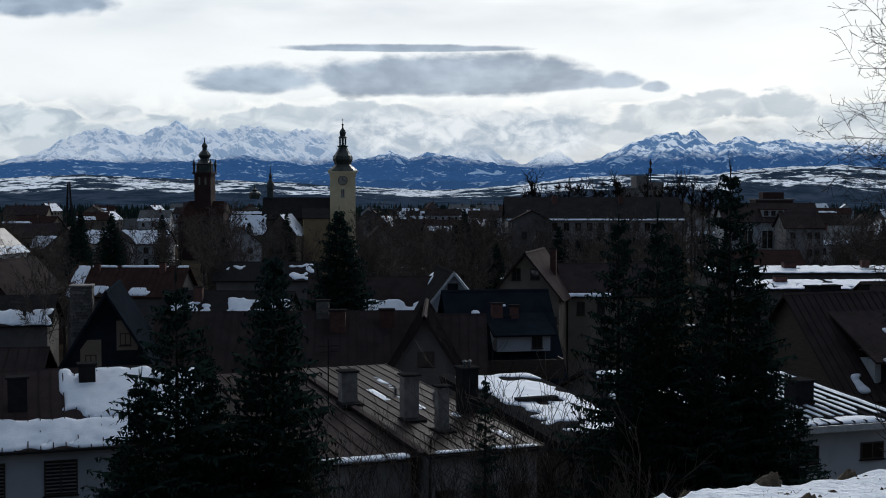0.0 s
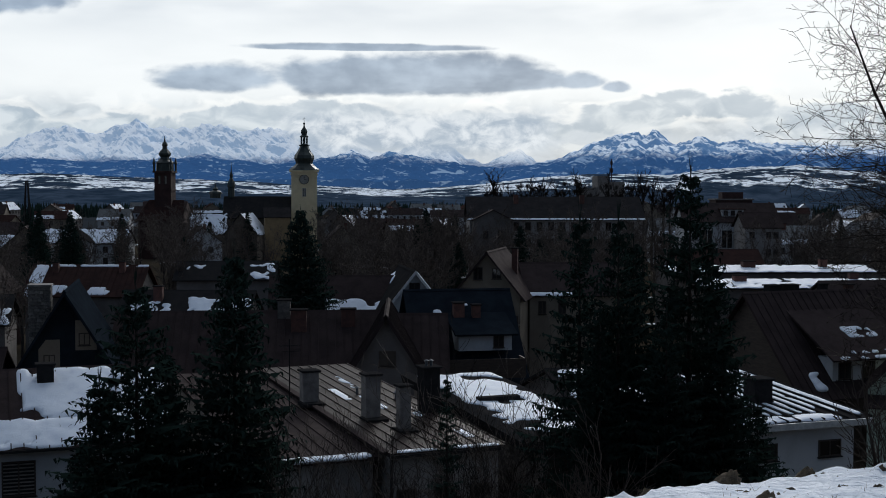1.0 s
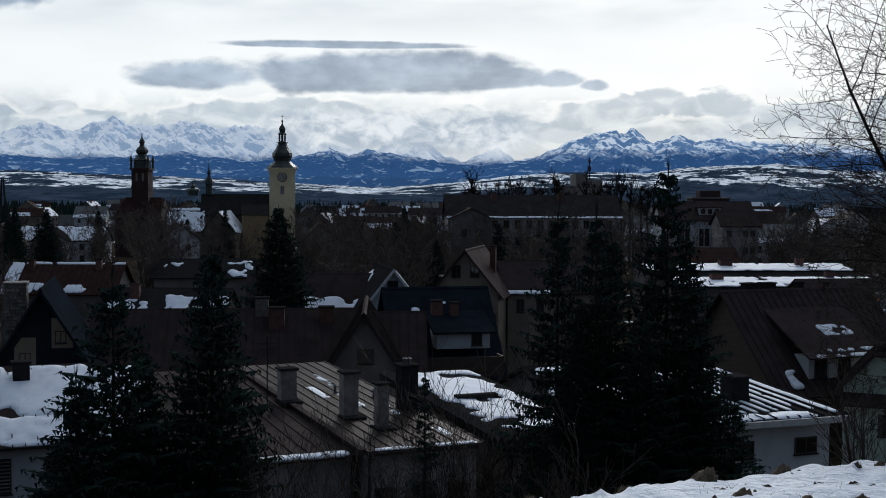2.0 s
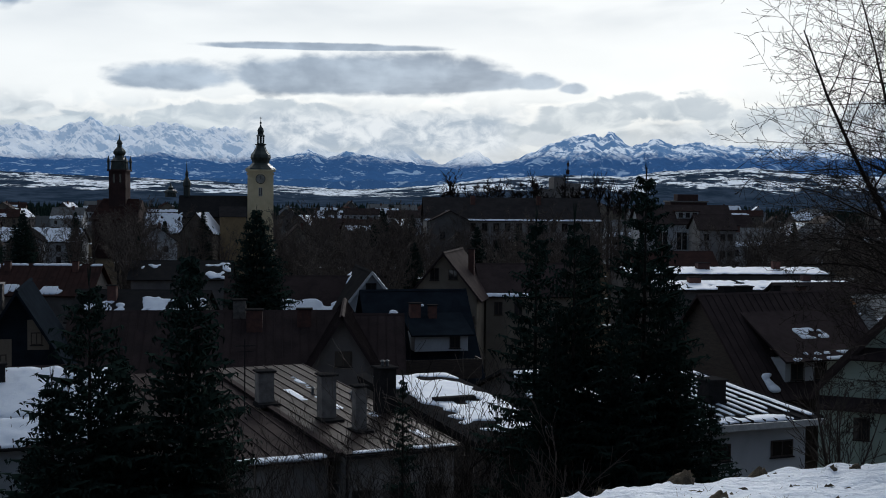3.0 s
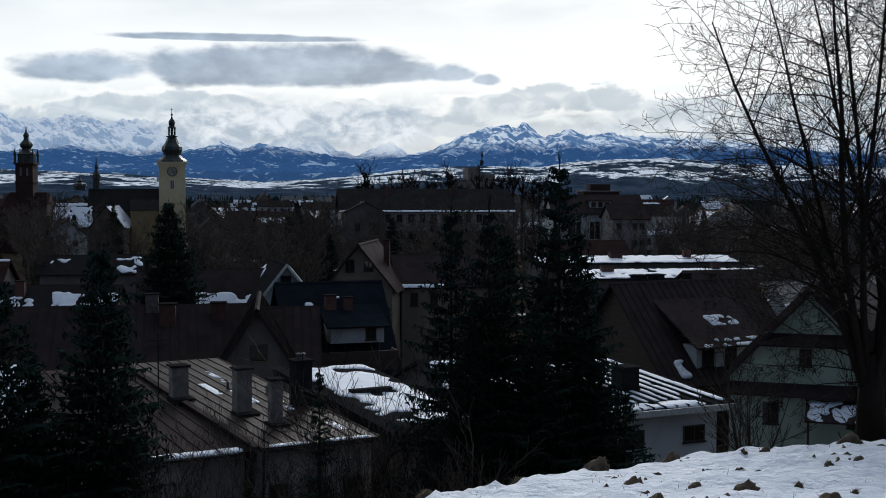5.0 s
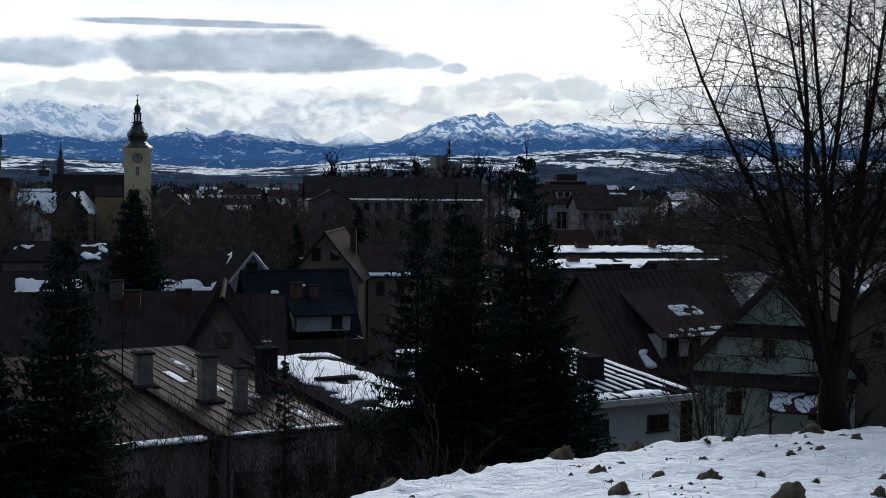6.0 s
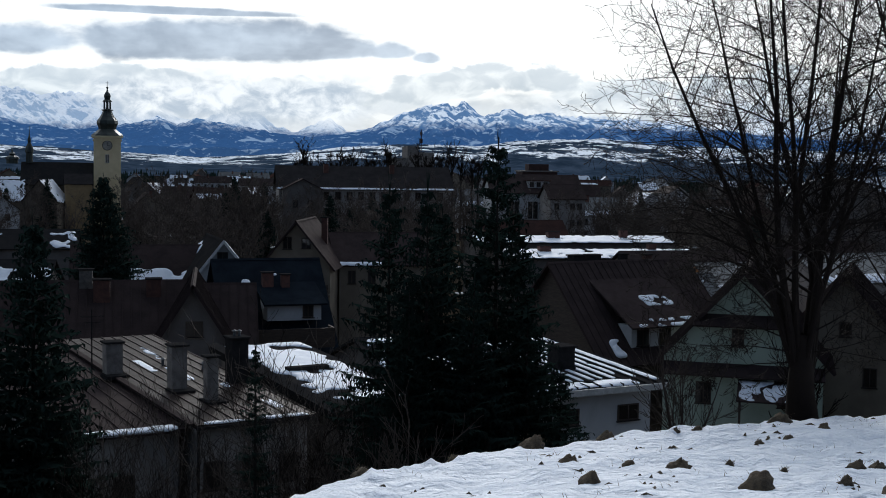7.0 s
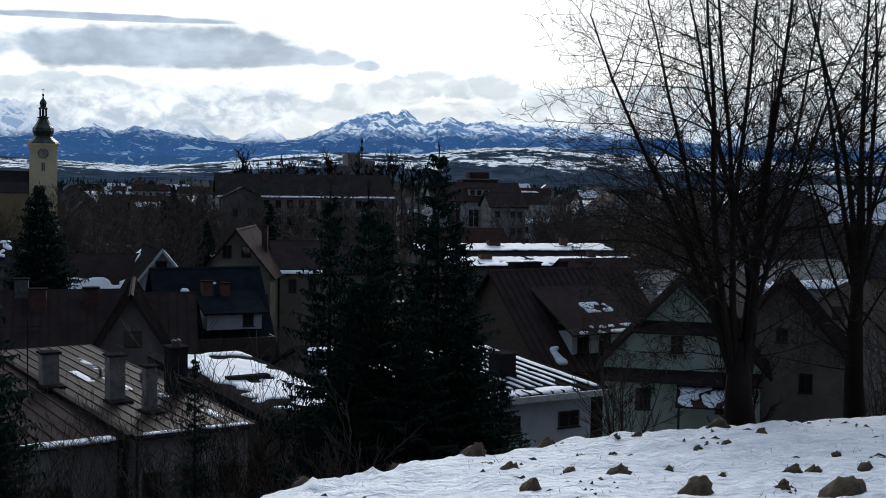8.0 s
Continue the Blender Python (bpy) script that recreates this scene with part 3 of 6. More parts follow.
def snow_sheet(parent, p00, p10, p11, p01, rng, cut, thick=0.09, cell=0.2, scale=0.6, inside=0.06):
    """Melting snow on a slope, or a pale strip for a roof's sheen: a sheet with a ragged edge, thin toward its rim.
    cut: share melted away; rng: (u0, u1, v0, v1).
    """
    p00, p10, p11, p01 = (Vector(p) for p in (p00, p10, p11, p01))
    n = (p10 - p00).cross(p01 - p00).normalized()
    GRID["n"] += 1
    seed = GRID["n"] * 7.3
    u0, u1, v0, v1 = rng
    lu, lv = (p10 - p00).length * (u1 - u0), (p01 - p00).length * (v1 - v0)
    nu, nv = max(4, int(lu / cell)), max(4, int(lv / cell))
    verts, faces, hs = [], [], []
    for i in range(nu + 1):
        for j in range(nv + 1):
            fu, fv = i / nu, j / nv
            u, v = u0 + (u1 - u0) * fu, v0 + (v1 - v0) * fv
            edge = min(fu * lu, (1 - fu) * lu, fv * lv, (1 - fv) * lv)
            edge -= min(0.4, 0.10 * min(lu, lv)) * (1 + 1.6 * noise.noise(Vector((fu * lu * 1.3, fv * lv * 1.3, seed + 3))))
            q = Vector((fu * lu * scale, fv * lv * scale * 0.8, seed))
            h = noise.noise(q) + 0.5 * noise.noise(q * 2.7) + 0.4 * noise.noise(q * 6.1) + 0.55 - 1.1 * cut
            h = min(h * 2.2, 0.3 + edge * 3.0)
            h = max(-0.05, min(1.0, h))
            hs.append(h)
            p = p00.lerp(p10, u).lerp(p01.lerp(p11, u), v)
            verts.append(p + n * (0.012 + thick * (max(0.0, h) ** 0.6) + 0.03 * max(0, h) * noise.noise(q * 4)))
    for i in range(nu):
        for j in range(nv):
            ids = (i * (nv + 1) + j, (i + 1) * (nv + 1) + j, (i + 1) * (nv + 1) + j + 1, i * (nv + 1) + j + 1)
            if sum(hs[k] > 0 for k in ids) >= 2:
                faces.append(ids)
    # each patch that hangs together is a sheet of its own
    root = {}

    def find(k):
        while root[k] != k:
            root[k] = root[root[k]]
            k = root[k]
        return k

    for f in faces:
        for k in f:
            root.setdefault(k, k)
        for k in f[1:]:
            root[find(k)] = find(f[0])
    patches = {}
    for f in faces:
        patches.setdefault(find(f[0]), []).append(f)
    for some in patches.values():
        if len(some) < 5:
            continue
        used = sorted({k for f in some for k in f})
        new_id = {k: i for i, k in enumerate(used)}
        top = [verts[k] for k in used]
        low = [v - n * (thick * 0.9) for v in top]
        out = [tuple(new_id[k] for k in f) for f in some]
        count = {}
        for f in out:
            for a, b in zip(f, f[1:] + f[:1]):
                count[(a, b)] = 1
        near = {}
        for a, b in count:
            if (b, a) not in count:
                near.setdefault(a, []).append(b)
                near.setdefault(b, []).append(a)
        for _ in range(2):
            moved = {k: top[k] * 0.4 + sum((top[j] for j in js), Vector()) * (0.6 / len(js)) for k, js in near.items()}
            for k, p in moved.items():
                top[k] = p
        low = [v - n * (thick * 0.9) for v in top]
        m = len(top)
        rim = [(b, a, a + m, b + m) for a, b in count if (b, a) not in count]
        link("snow", top + low, out + rim, M["snow"], parent, "patchy melting snow or painted roof sheen", smooth=True)


def chimney(parent, x, y, z0, z1, w=0.5, d=0.5, mat="brick", cap=True, pots=0):
    ch = part("chimney", boxes((x - w / 2, x + w / 2, y - d / 2, y + d / 2, z0, z1), (x - w / 2 - 0.05, x + w / 2 + 0.05, y - d / 2 - 0.05, y + d / 2 + 0.05, z0, z0 + 0.1)), M[mat], parent, {"brick": "red brick chimney", "concrete": "grey rendered chimney", "dark_metal": "dark sheet metal chimney", "stone": "rough stone chimney"}.get(mat, ""))
    if cap:
        part("chimney_cap", boxes((x - w / 2 - 0.1, x + w / 2 + 0.1, y - d / 2 - 0.1, y + d / 2 + 0.1, z1 + 0.003, z1 + 0.1), bevel=0.02), M["dark_metal"], ch)
    for k in range(pots):
        part("chimney_pot", shift(turned([(0.07, 0), (0.07, 0.22), (0.13, 0.24), (0.02, 0.32)], 8), x + (k - (pots - 1) / 2) * 0.25, y, z1 + 0.1), M["roof_tin"], ch, "galvanised vent cowl")
    return ch


def house(x, y, z, rot, w, d, eave, ridge, wall="plaster", roof="roof_brown", over=0.5, ribs=0.0, wins=(), chims=(), snow=(), label="", category="house", name="house", group="", gutter=False, thick=0.16, gable_board=None):
    """A gabled house: ridge along its own x. wins: (face, along, height, width, tall); faces f, b (long sides), l, r (gables).
    chims: (x, y, top above ridge, w, material). snow: (side, u0, u1, v0, v1, melted)."""
    H = empty(name, pose(x, y, z, 0, 0, rot), label, category, group)
    hw, hd = w / 2, d / 2
    part("wall", prism([(-hd, -1.0), (hd, -1.0), (hd, eave), (0, ridge - 0.05), (-hd, eave)], -hw, hw, "x"), M[wall], H)
    rise = (ridge - eave) / hd
    ez = eave - over * rise + 0.12
    ow = hw + over
    top = ridge + 0.12
    corners = {"f": ((-ow, -hd - over, ez), (ow, -hd - over, ez), (ow, 0, top), (-ow, 0, top)),
               "b": ((ow, hd + over, ez), (-ow, hd + over, ez), (-ow, 0, top), (ow, 0, top))}
    for side in "fb":
        rs = part("roof_slope", slope_slab(*corners[side], thick), M[roof], H)
        if ribs and (side == "f" or abs(rot) > 40):
            seams(rs, *corners[side], ribs)
    part("ridge_cap", shift(prism([(-0.16, -0.10), (0, 0.05), (0.16, -0.10)], -ow, ow, "x"), z=top), M[roof], H)
    for side, u0, u1, v0, v1, cut in snow:
        snow_sheet(H, *corners[side], (u0, u1, v0, v1), cut)
    for face, a, h, ww, hh in wins:
        if face in "fb":
            window(H, a, h, ww, hh, -hd, 0 if face == "f" else 180)
        else:
            window(H, a, h, ww, hh, -hw, 270 if face == "l" else 90)
    for cx, cy, up, cw, cm in chims:
        chimney(H, cx, cy, ridge - abs(cy) * rise - 0.4, ridge + up, cw, cw * 0.8, cm)
    if gutter:
        part("gutter", boxes((-ow, ow, -hd - over - 0.14, -hd - over - 0.003, ez - 0.14, ez - 0.02)), M["dark_metal"], H)
        part("downpipe", shift(turned([(0.05, 0), (0.05, ez)], 8), hw - 0.25, -hd - 0.08, 0), M["dark_metal"], H)
    if gable_board:
        for side in "fb":
            c = corners[side]
            e0, r0 = (c[0], c[3]) if side == "f" else (c[1], c[2])
            g = Vector((-0.05, 0, 0))
            part("barge_board", slope_slab(Vector(e0) + g + Vector((0, 0, -0.30)), Vector(e0) + g + Vector((0, 0, 0.04)), Vector(r0) + g + Vector((0, 0, 0.04)), Vector(r0) + g + Vector((0, 0, -0.30)), 0.05), M[gable_board], H)
    return H


# ---- trees ----
def tube(verts, faces, pts, radii, sides):
    base = len(verts)
    prev = None
    for i, (p, r) in enumerate(zip(pts, radii)):
        d = (pts[min(i + 1, len(pts) - 1)] - pts[max(i - 1, 0)])
        d = d.normalized() if d.length > 1e-6 else Vector((0, 0, 1))
        u = d.cross(Vector((0.31, 0.9, 0.17))).normalized() if prev is None else (prev - d * prev.dot(d)).normalized()
        prev = u
        v = d.cross(u)
        for k in range(sides):
            a = 2 * math.pi * k / sides
            verts.append(p + (u * math.cos(a) + v * math.sin(a)) * r)
    for i in range(len(pts) - 1):
        for k in range(sides):
            a, b = base + i * sides + k, base + i * sides + (k + 1) % sides
            faces.append((a, b, b + sides, a + sides))


def limb(rng, verts, faces, p, d, length, r, level, deepest, up, wander, kids, thin=0.0045, spreadk=(28, 55), arch=0.0, grown=(0.26, 0.46)):
    """A limb that tapers, wanders and bends upward, and carries smaller ones."""
    n = 6 if level < 2 else 5 if level < 3 else 4
    pts, radii = [p.copy()], [r]
    step = length / n
    q, dd = p.copy(), d.normalized()
    for i in range(n):
        lift = up if level == 0 else -arch if level == 1 else up
        dd = (dd + Vector((rng.gauss(0, wander), rng.gauss(0, wander), rng.gauss(0, wander) + lift))).normalized()
        q = q + dd * step
        pts.append(q.copy())
        radii.append(max(thin, r * (1 - 0.86 * (i + 1) / n)))
    tube(verts, faces, pts, radii, 8 if level == 0 else 5 if r > 0.03 else 3)
    if level >= deepest:
        return
    count = kids[min(level, len(kids) - 1)]
    if level == 0:
        count = max(8, int(count * min(1.0, length / 9.0)))
    for k in range(count):
        f = 0.18 + 0.82 * (k + rng.random()) / count
        i = min(n - 1, int(f * n))
        base = pts[i].lerp(pts[i + 1], f * n - i)
        axis = (pts[i + 1] - pts[i]).normalized()
        side = axis.cross(Vector((rng.gauss(0, 1), rng.gauss(0, 1), rng.gauss(0, 1)))).normalized()
        ang = radians(rng.uniform(*spreadk))
        cd = axis * math.cos(ang) + side * math.sin(ang)
        cr = max(thin, radii[i] * rng.uniform(0.34, 0.52))
        limb(rng, verts, faces, base, cd, length * rng.uniform(*grown) * (1.2 - 0.5 * f), cr, level + 1, deepest, up, wander * 1.3, kids, thin, spreadk, arch, grown)


def bare_tree(name, m, label, stems, kids, deepest, seed, trunk=None, up=0.05, wander=0.09, thin=0.0045, bark="bark", twig="twig", group="", spreadk=(28, 55), arch=0.0, grown=(0.26, 0.46), foot_ring=0.0):
    """A leafless tree: trunk to the fork, stems (bearing, lean, length, radius, start height), and fine branching."""
    rng = random.Random(seed)
    T = empty(name, m, label, "tree", group)
    if trunk:
        r0, r1, h = trunk
        v, f = [], []
        pts = [Vector((0.03 * math.sin(i), 0.02 * math.cos(2 * i), -0.6 + (h + 0.6) * i / 7)) for i in range(8)]
        tube(v, f, pts, [r0 * (1.45 if i == 0 else 1.22 if i == 1 else 1.05 if i == 2 else 1) + (r1 - r0) * i / 7 for i in range(8)], 14)
        rng2 = random.Random(seed + 5)
        v = [p + Vector((rng2.gauss(0, 0.012), rng2.gauss(0, 0.012), 0)) for p in v]
        link("trunk", v, f, M[bark], T, smooth=True)
    v, f = [], []
    for b, lean, length, r, h in stems:
        d = Vector((math.sin(radians(b)) * math.sin(radians(lean)), math.cos(radians(b)) * math.sin(radians(lean)), math.cos(radians(lean))))
        root = Vector((d.x, d.y, 0)).normalized() * foot_ring if foot_ring else Vector()
        limb(rng, v, f, root + Vector((0, 0, h)), d, length, r, 0, deepest, up, wander, kids, thin, spreadk, arch, grown)
    link("crown", v, f, M[twig], T, "leafless branches and twigs")
    return T


def spruce(name, m, label, height, radius, seed, whorl=0.32, needle=0.16, ragged=0.3, base=0.06, density=1.0, group=""):
    """A spruce: trunk, whorls of drooping boughs, each clad in sprays of needle tufts."""
    rng = random.Random(seed)
    S = empty(name, m, label, "tree", group)
    v, f = [], []
    pts = [Vector((0, 0, -0.6 + (height + 0.6) * i / 10)) for i in range(11)]
    tube(v, f, pts, [max(0.012, height * 0.014 * (1 - i / 10.2)) for i in range(11)], 8)
    link("trunk", v, f, M["bark"], S, smooth=True)
    v, f = [], []
    z = height * base
    while z < height - 0.22:
        t = z / height
        reach = radius * (1 - t) ** 0.9 * (0.8 + 0.2 * min(1.0, t * 6)) + 0.04
        n = max(4, int((4 + 5 * (1 - t)) * density))
        a0 = rng.random() * 6.28
        for k in range(n):
            a = a0 + 6.283 * k / n + rng.uniform(-0.25, 0.25)
            L = reach * rng.uniform(1 - ragged, 1 + 0.9 * ragged)
            rise = 0.35 - 0.75 * (1 - t)
            out = Vector((math.cos(a), math.sin(a), 0))
            side = Vector((-math.sin(a), math.cos(a), 0))
            zz = z + rng.uniform(-0.5, 0.5) * whorl
            p0, p1, p2 = Vector((0, 0, zz)), out * L * 0.6 + Vector((0, 0, zz + L * 0.6 * rise)), out * L + Vector((0, 0, zz + L * (rise + 0.06)))
            m_ = max(3, int(L / (needle * 1.15)))
            for i in range(m_ + 1):
                s = (i + 0.5) / (m_ + 0.5)
                c = p0.lerp(p1, s / 0.6) if s < 0.6 else p1.lerp(p2, (s - 0.6) / 0.4)
                lat = (0.40 * L * (1 - s) * min(1, 2.5 * s) + needle * (0.2 + 0.5 * min(1.0, L))) * rng.uniform(0.6, 1.3)
                for sg in (-1, 1):
                    tip = c + side * sg * lat + out * lat * rng.uniform(0.35, 0.8) + Vector((0, 0, -lat * rng.uniform(0.15, 0.5)))
                    along = (tip - c)
                    b = len(v)
                    v.extend((c - out * 0.012, c + out * 0.012, tip))
                    f.append((b, b + 1, b + 2))
                    if s < 0.93:
                        b = len(v)
                        fwd = (p2 - p0) * (1.25 / (m_ + 0.5))
                        v.extend((c, c + along * 0.72, c + fwd + Vector((0, 0, -0.02))))
                        f.append((b, b + 1, b + 2))
                    nb = max(2, int(lat / (needle * 0.42)))
                    for j in range(nb):
                        q0 = c + along * ((j + rng.random()) / nb)
                        q1 = q0 + along.normalized() * needle * 0.42
                        q2 = q0 + Vector((rng.gauss(0, 0.35), rng.gauss(0, 0.35), -rng.uniform(0.1, 1.0))).normalized() * needle * rng.uniform(0.6, 1.15) + along * 0.1
                        b = len(v)
                        v.extend((q0, q1, q2))
                        f.append((b, b + 1, b + 2))
        z += whorl * (0.55 + 0.45 * (1 - t)) * rng.uniform(0.8, 1.2)
    b = len(v)
    for k in range(6):
        a = k * 1.05
        v.extend((Vector((0, 0, height - 0.25)), Vector((0.02, 0.02, height - 0.2)), Vector((0.06 * math.cos(a), 0.05 * math.sin(a), height + 0.30))))
        f.append((b + 3 * k, b + 3 * k + 1, b + 3 * k + 2))
    link("crown", v, f, M["needles"], S, "dark green needle boughs")
    return S


# ---- houses below the hill ----
WH = house(-20.2, 63.6, 0, 18, 15, 12, 6.9, 9.45, "plaster_white", "roof_brown", 0.6, 0.55,
      wins=[("f", 6.2, 5.3, 1.2, 1.65)],
      chims=[(-1.3, -3.2, 0.2, 0.9, "dark_metal"), (2.0, -1.2, 0.45, 0.8, "dark_metal")],
      snow=[("f", 0.0, 1.0, 0.0, 0.38, 0.0), ("f", 0.54, 1.0, 0.3, 1.0, 0.05)], gutter=True,
      label="white two-storey house with brown metal roof half under snow")


for along in (-2.6, 0.6, 3.6):
    window(WH, along, 5.3, 1.5, 1.65, -6.0, slats=9)


def flat_block(parent, x0, x1, y0, y1, zf, zb, roof, wall, name="roof", gap=0.6):
    """A block under a single low slope that rises from the front (y0) to the back (y1)."""
    bm = bmesh.new()
    vs = box(bm, x0 + 0.25, x1 - 0.25, y0 + 0.35, y1 - 0.2, -1.5, zf - 0.2)
    for i in (6, 7):
        vs[i].co.z = zb - 0.2
    part("wall", bm, M[wall], parent)
    q = ((x0, y0, zf), (x1, y0, zf), (x1, y1, zb), (x0, y1, zb))
    rf = part(name, slope_slab(*q, 0.16), M[roof], parent)
    if gap:
        seams(rf, *q, gap, 0.045)


def central_building():
    B = empty("apartment_building", pose(-0.64, 52.0, 0, 0, 0, 20.5), "long plastered block with a wet brown sheet metal roof", "building")
    flat_block(B, 0, 5.4, 0, 22.5, 7.65, 8.3, "roof_wet", "plaster_grey")
    flat_block(B, -5.2, -0.02, 1.0, 22.3, 7.35, 8.24, "roof_brown", "plaster_grey")
    part("ridge_flashing", slope_slab((-0.22, 0.2, 7.69), (0.06, 0.2, 7.72), (0.06, 22.5, 8.37), (-0.22, 22.5, 8.35), 0.1), M["roof_brown"], B)
    fr = ((-5.2, 1.0, 7.35), (-0.02, 1.0, 7.35), (-0.02, 22.3, 8.24), (-5.2, 22.3, 8.24))
    snow_sheet(B, *fr, (0.15, 0.94, 0.0, 0.035), 0.0, 0.10, 0.15, 1.2)
    fr = ((0, 0, 7.65), (5.4, 0, 7.65), (5.4, 22.5, 8.3), (0, 22.5, 8.3))
    snow_sheet(B, *fr, (0.06, 0.95, 0.0, 0.018), 0.35, 0.06, 0.12, 1.0)
    # thin white strips stand in for dull sky reflections on the wet metal
    for r in ((0.33, 0.42, 0.52, 0.66), (0.52, 0.60, 0.40, 0.56), (0.72, 0.80, 0.30, 0.44), (0.36, 0.44, 0.80, 0.93), (0.60, 0.68, 0.66, 0.82), (0.80, 0.88, 0.08, 0.16)):
        snow_sheet(B, *fr, r, 0.32, 0.025, 0.12, 1.3)
    chimney(B, -0.05, 11.7, 7.7, 9.55, 0.8, 0.7, "concrete")
    chimney(B, 1.65, 7.15, 7.6, 9.9, 0.72, 0.72, "concrete")
    chimney(B, 2.2, 4.2, 7.5, 9.75, 0.52, 0.52, "concrete")
    chimney(B, 4.85, 7.8, 7.6, 10.0, 0.85, 0.85, "dark_metal", pots=2)
    for x, y, z, w in ((-0.05, 11.0, 7.98, 1.1), (1.65, 6.4, 7.85, 1.05), (2.2, 3.7, 7.77, 0.85)):
        part("flashing", boxes((x - w / 2, x + w / 2, y - 0.3, y + 0.9, z - 0.1, z + 0.09)), M["roof_felt"], B)
    for x, y, z in ((2.9, 13.0, 7.98), (4.4, 11.2, 7.93)):
        part("roof_vent", shift(turned([(0.07, 0), (0.07, 0.35), (0.16, 0.38), (0.02, 0.5)], 10), x, y, z), M["roof_tin"], B)
    for x in (0.9, 2.6, 4.3):
        window(B, x, 5.4, 0.9, 1.2, 0.35)
        window(B, x, 2.6, 0.9, 1.2, 0.35)
    for x in (-4.6, -2.6):
        window(B, x, 5.0, 0.9, 1.1, 1.35)
        window(B, x, 2.4, 0.9, 1.1, 1.35)
    part("downpipe", shift(turned([(0.06, 0), (0.06, 7.4)], 8), 0.1, -0.02, 0), M["dark_metal"], B)
    part("gutter", boxes((0.0, 5.4, -0.14, -0.003, 7.45, 7.58)), M["dark_metal"], B)
    # television aerial
    mast = part("aerial", boxes((-1.0, -0.95, 12.0, 12.05, 7.5, 11.2), (-1.45, -0.5, 12.0, 12.03, 10.85, 10.88), (-1.45, -0.5, 12.0, 12.03, 10.55, 10.58)), M["dark_metal"], B, "thin metal television aerial")
    part("aerial_rods", boxes(*[(-1.45 + 0.16 * k, -1.43 + 0.16 * k, 11.75, 12.28, 10.84, 10.87) for k in range(7)]), M["dark_metal"], mast)
    S = empty("flat_roofed_building", pose(-0.64, 52.0, 0, 0, 0, 20.5), "flat-roofed block with a dark parapet and deep roof snow", "building")
    flat_block(S, 6.35, 11.2, -0.5, 14.6, 7.75, 8.6, "roof_felt", "plaster", gap=0)
    part("parapet", slope_slab((5.9, -0.7, 7.75), (6.4, -0.7, 7.9), (6.4, 14.6, 8.8), (5.9, 14.6, 8.7), 0.5), M["roof_felt"], S, "dark felt parapet")
    fr = ((6.4, -0.5, 7.75), (11.2, -0.5, 7.75), (11.2, 14.6, 8.6), (6.4, 14.6, 8.6))
    snow_sheet(S, *fr, (0.02, 0.98, 0.09, 0.99), 0.2, 0.07, 0.2, 0.45)
    part("roof_curb", boxes((7.4, 9.6, 7.4, 7.9, 8.0, 8.42)), M["roof_felt"], S)
    for x in (7.2, 9.2):
        window(S, x, 5.2, 0.9, 1.2, -0.15)
    return B


central_building()

# brown roofs behind it
house(-11.0, 91.0, 0, 3, 18, 11, 6.2, 9.85, "plaster", "roof_brown", 0.6, 0.6, chims=[(3.4, -1.6, 0.3, 1.1, "brick"), (6.9, -1.2, 0.3, 1.0, "brick"), (2.3, -0.4, 0.9, 0.9, "stone")],
      label="low house with a long brown sheet metal roof")
house(-1.2, 86.5, 0, 90, 12.5, 5.4, 6.4, 10.6, "plaster", "roof_brown", 0.55, 0.6, wins=[("l", 0.1, 7.9, 1.1, 1.0)], label="house wing with a steep brown metal gable roof")
house(0.9, 90.5, 0, 0, 3.6, 9, 6.2, 9.7, "plaster", "roof_brown", 0.4, 0.6, label="small house under a plain brown roof")
house(-31.5, 79, 0, 8, 12, 9, 6.2, 8.6, "plaster", "roof_brown", 0.5, 0.6, label="low house with a brown roof", snow=[("f", 0.86, 1.0, 0.1, 0.5, 0.1)])
A = house(-22.3, 84.9, 0, 100, 10, 11.4, 3.0, 12.2, "roof_blue", "roof_blue", 0.7, 0.0, wins=[("l", 1.15, 9.2, 0.7, 0.8), ("l", -1.0, 7.8, 0.7, 0.9)],
          label="steep dark A-frame house with a stone chimney", chims=())
for outline in ([(-1.9, 8.5), (-0.6, 8.5), (-0.6, 10.4), (-0.9, 10.4), (-1.9, 8.9)], [(0.35, 7.1), (1.65, 7.1), (1.65, 8.6), (1.2, 9.2), (0.35, 9.2)]):
    part("wall_panel", prism(outline, -5.03, -5.0, "x"), M["plaster_beige"], A, "beige rendered panel")


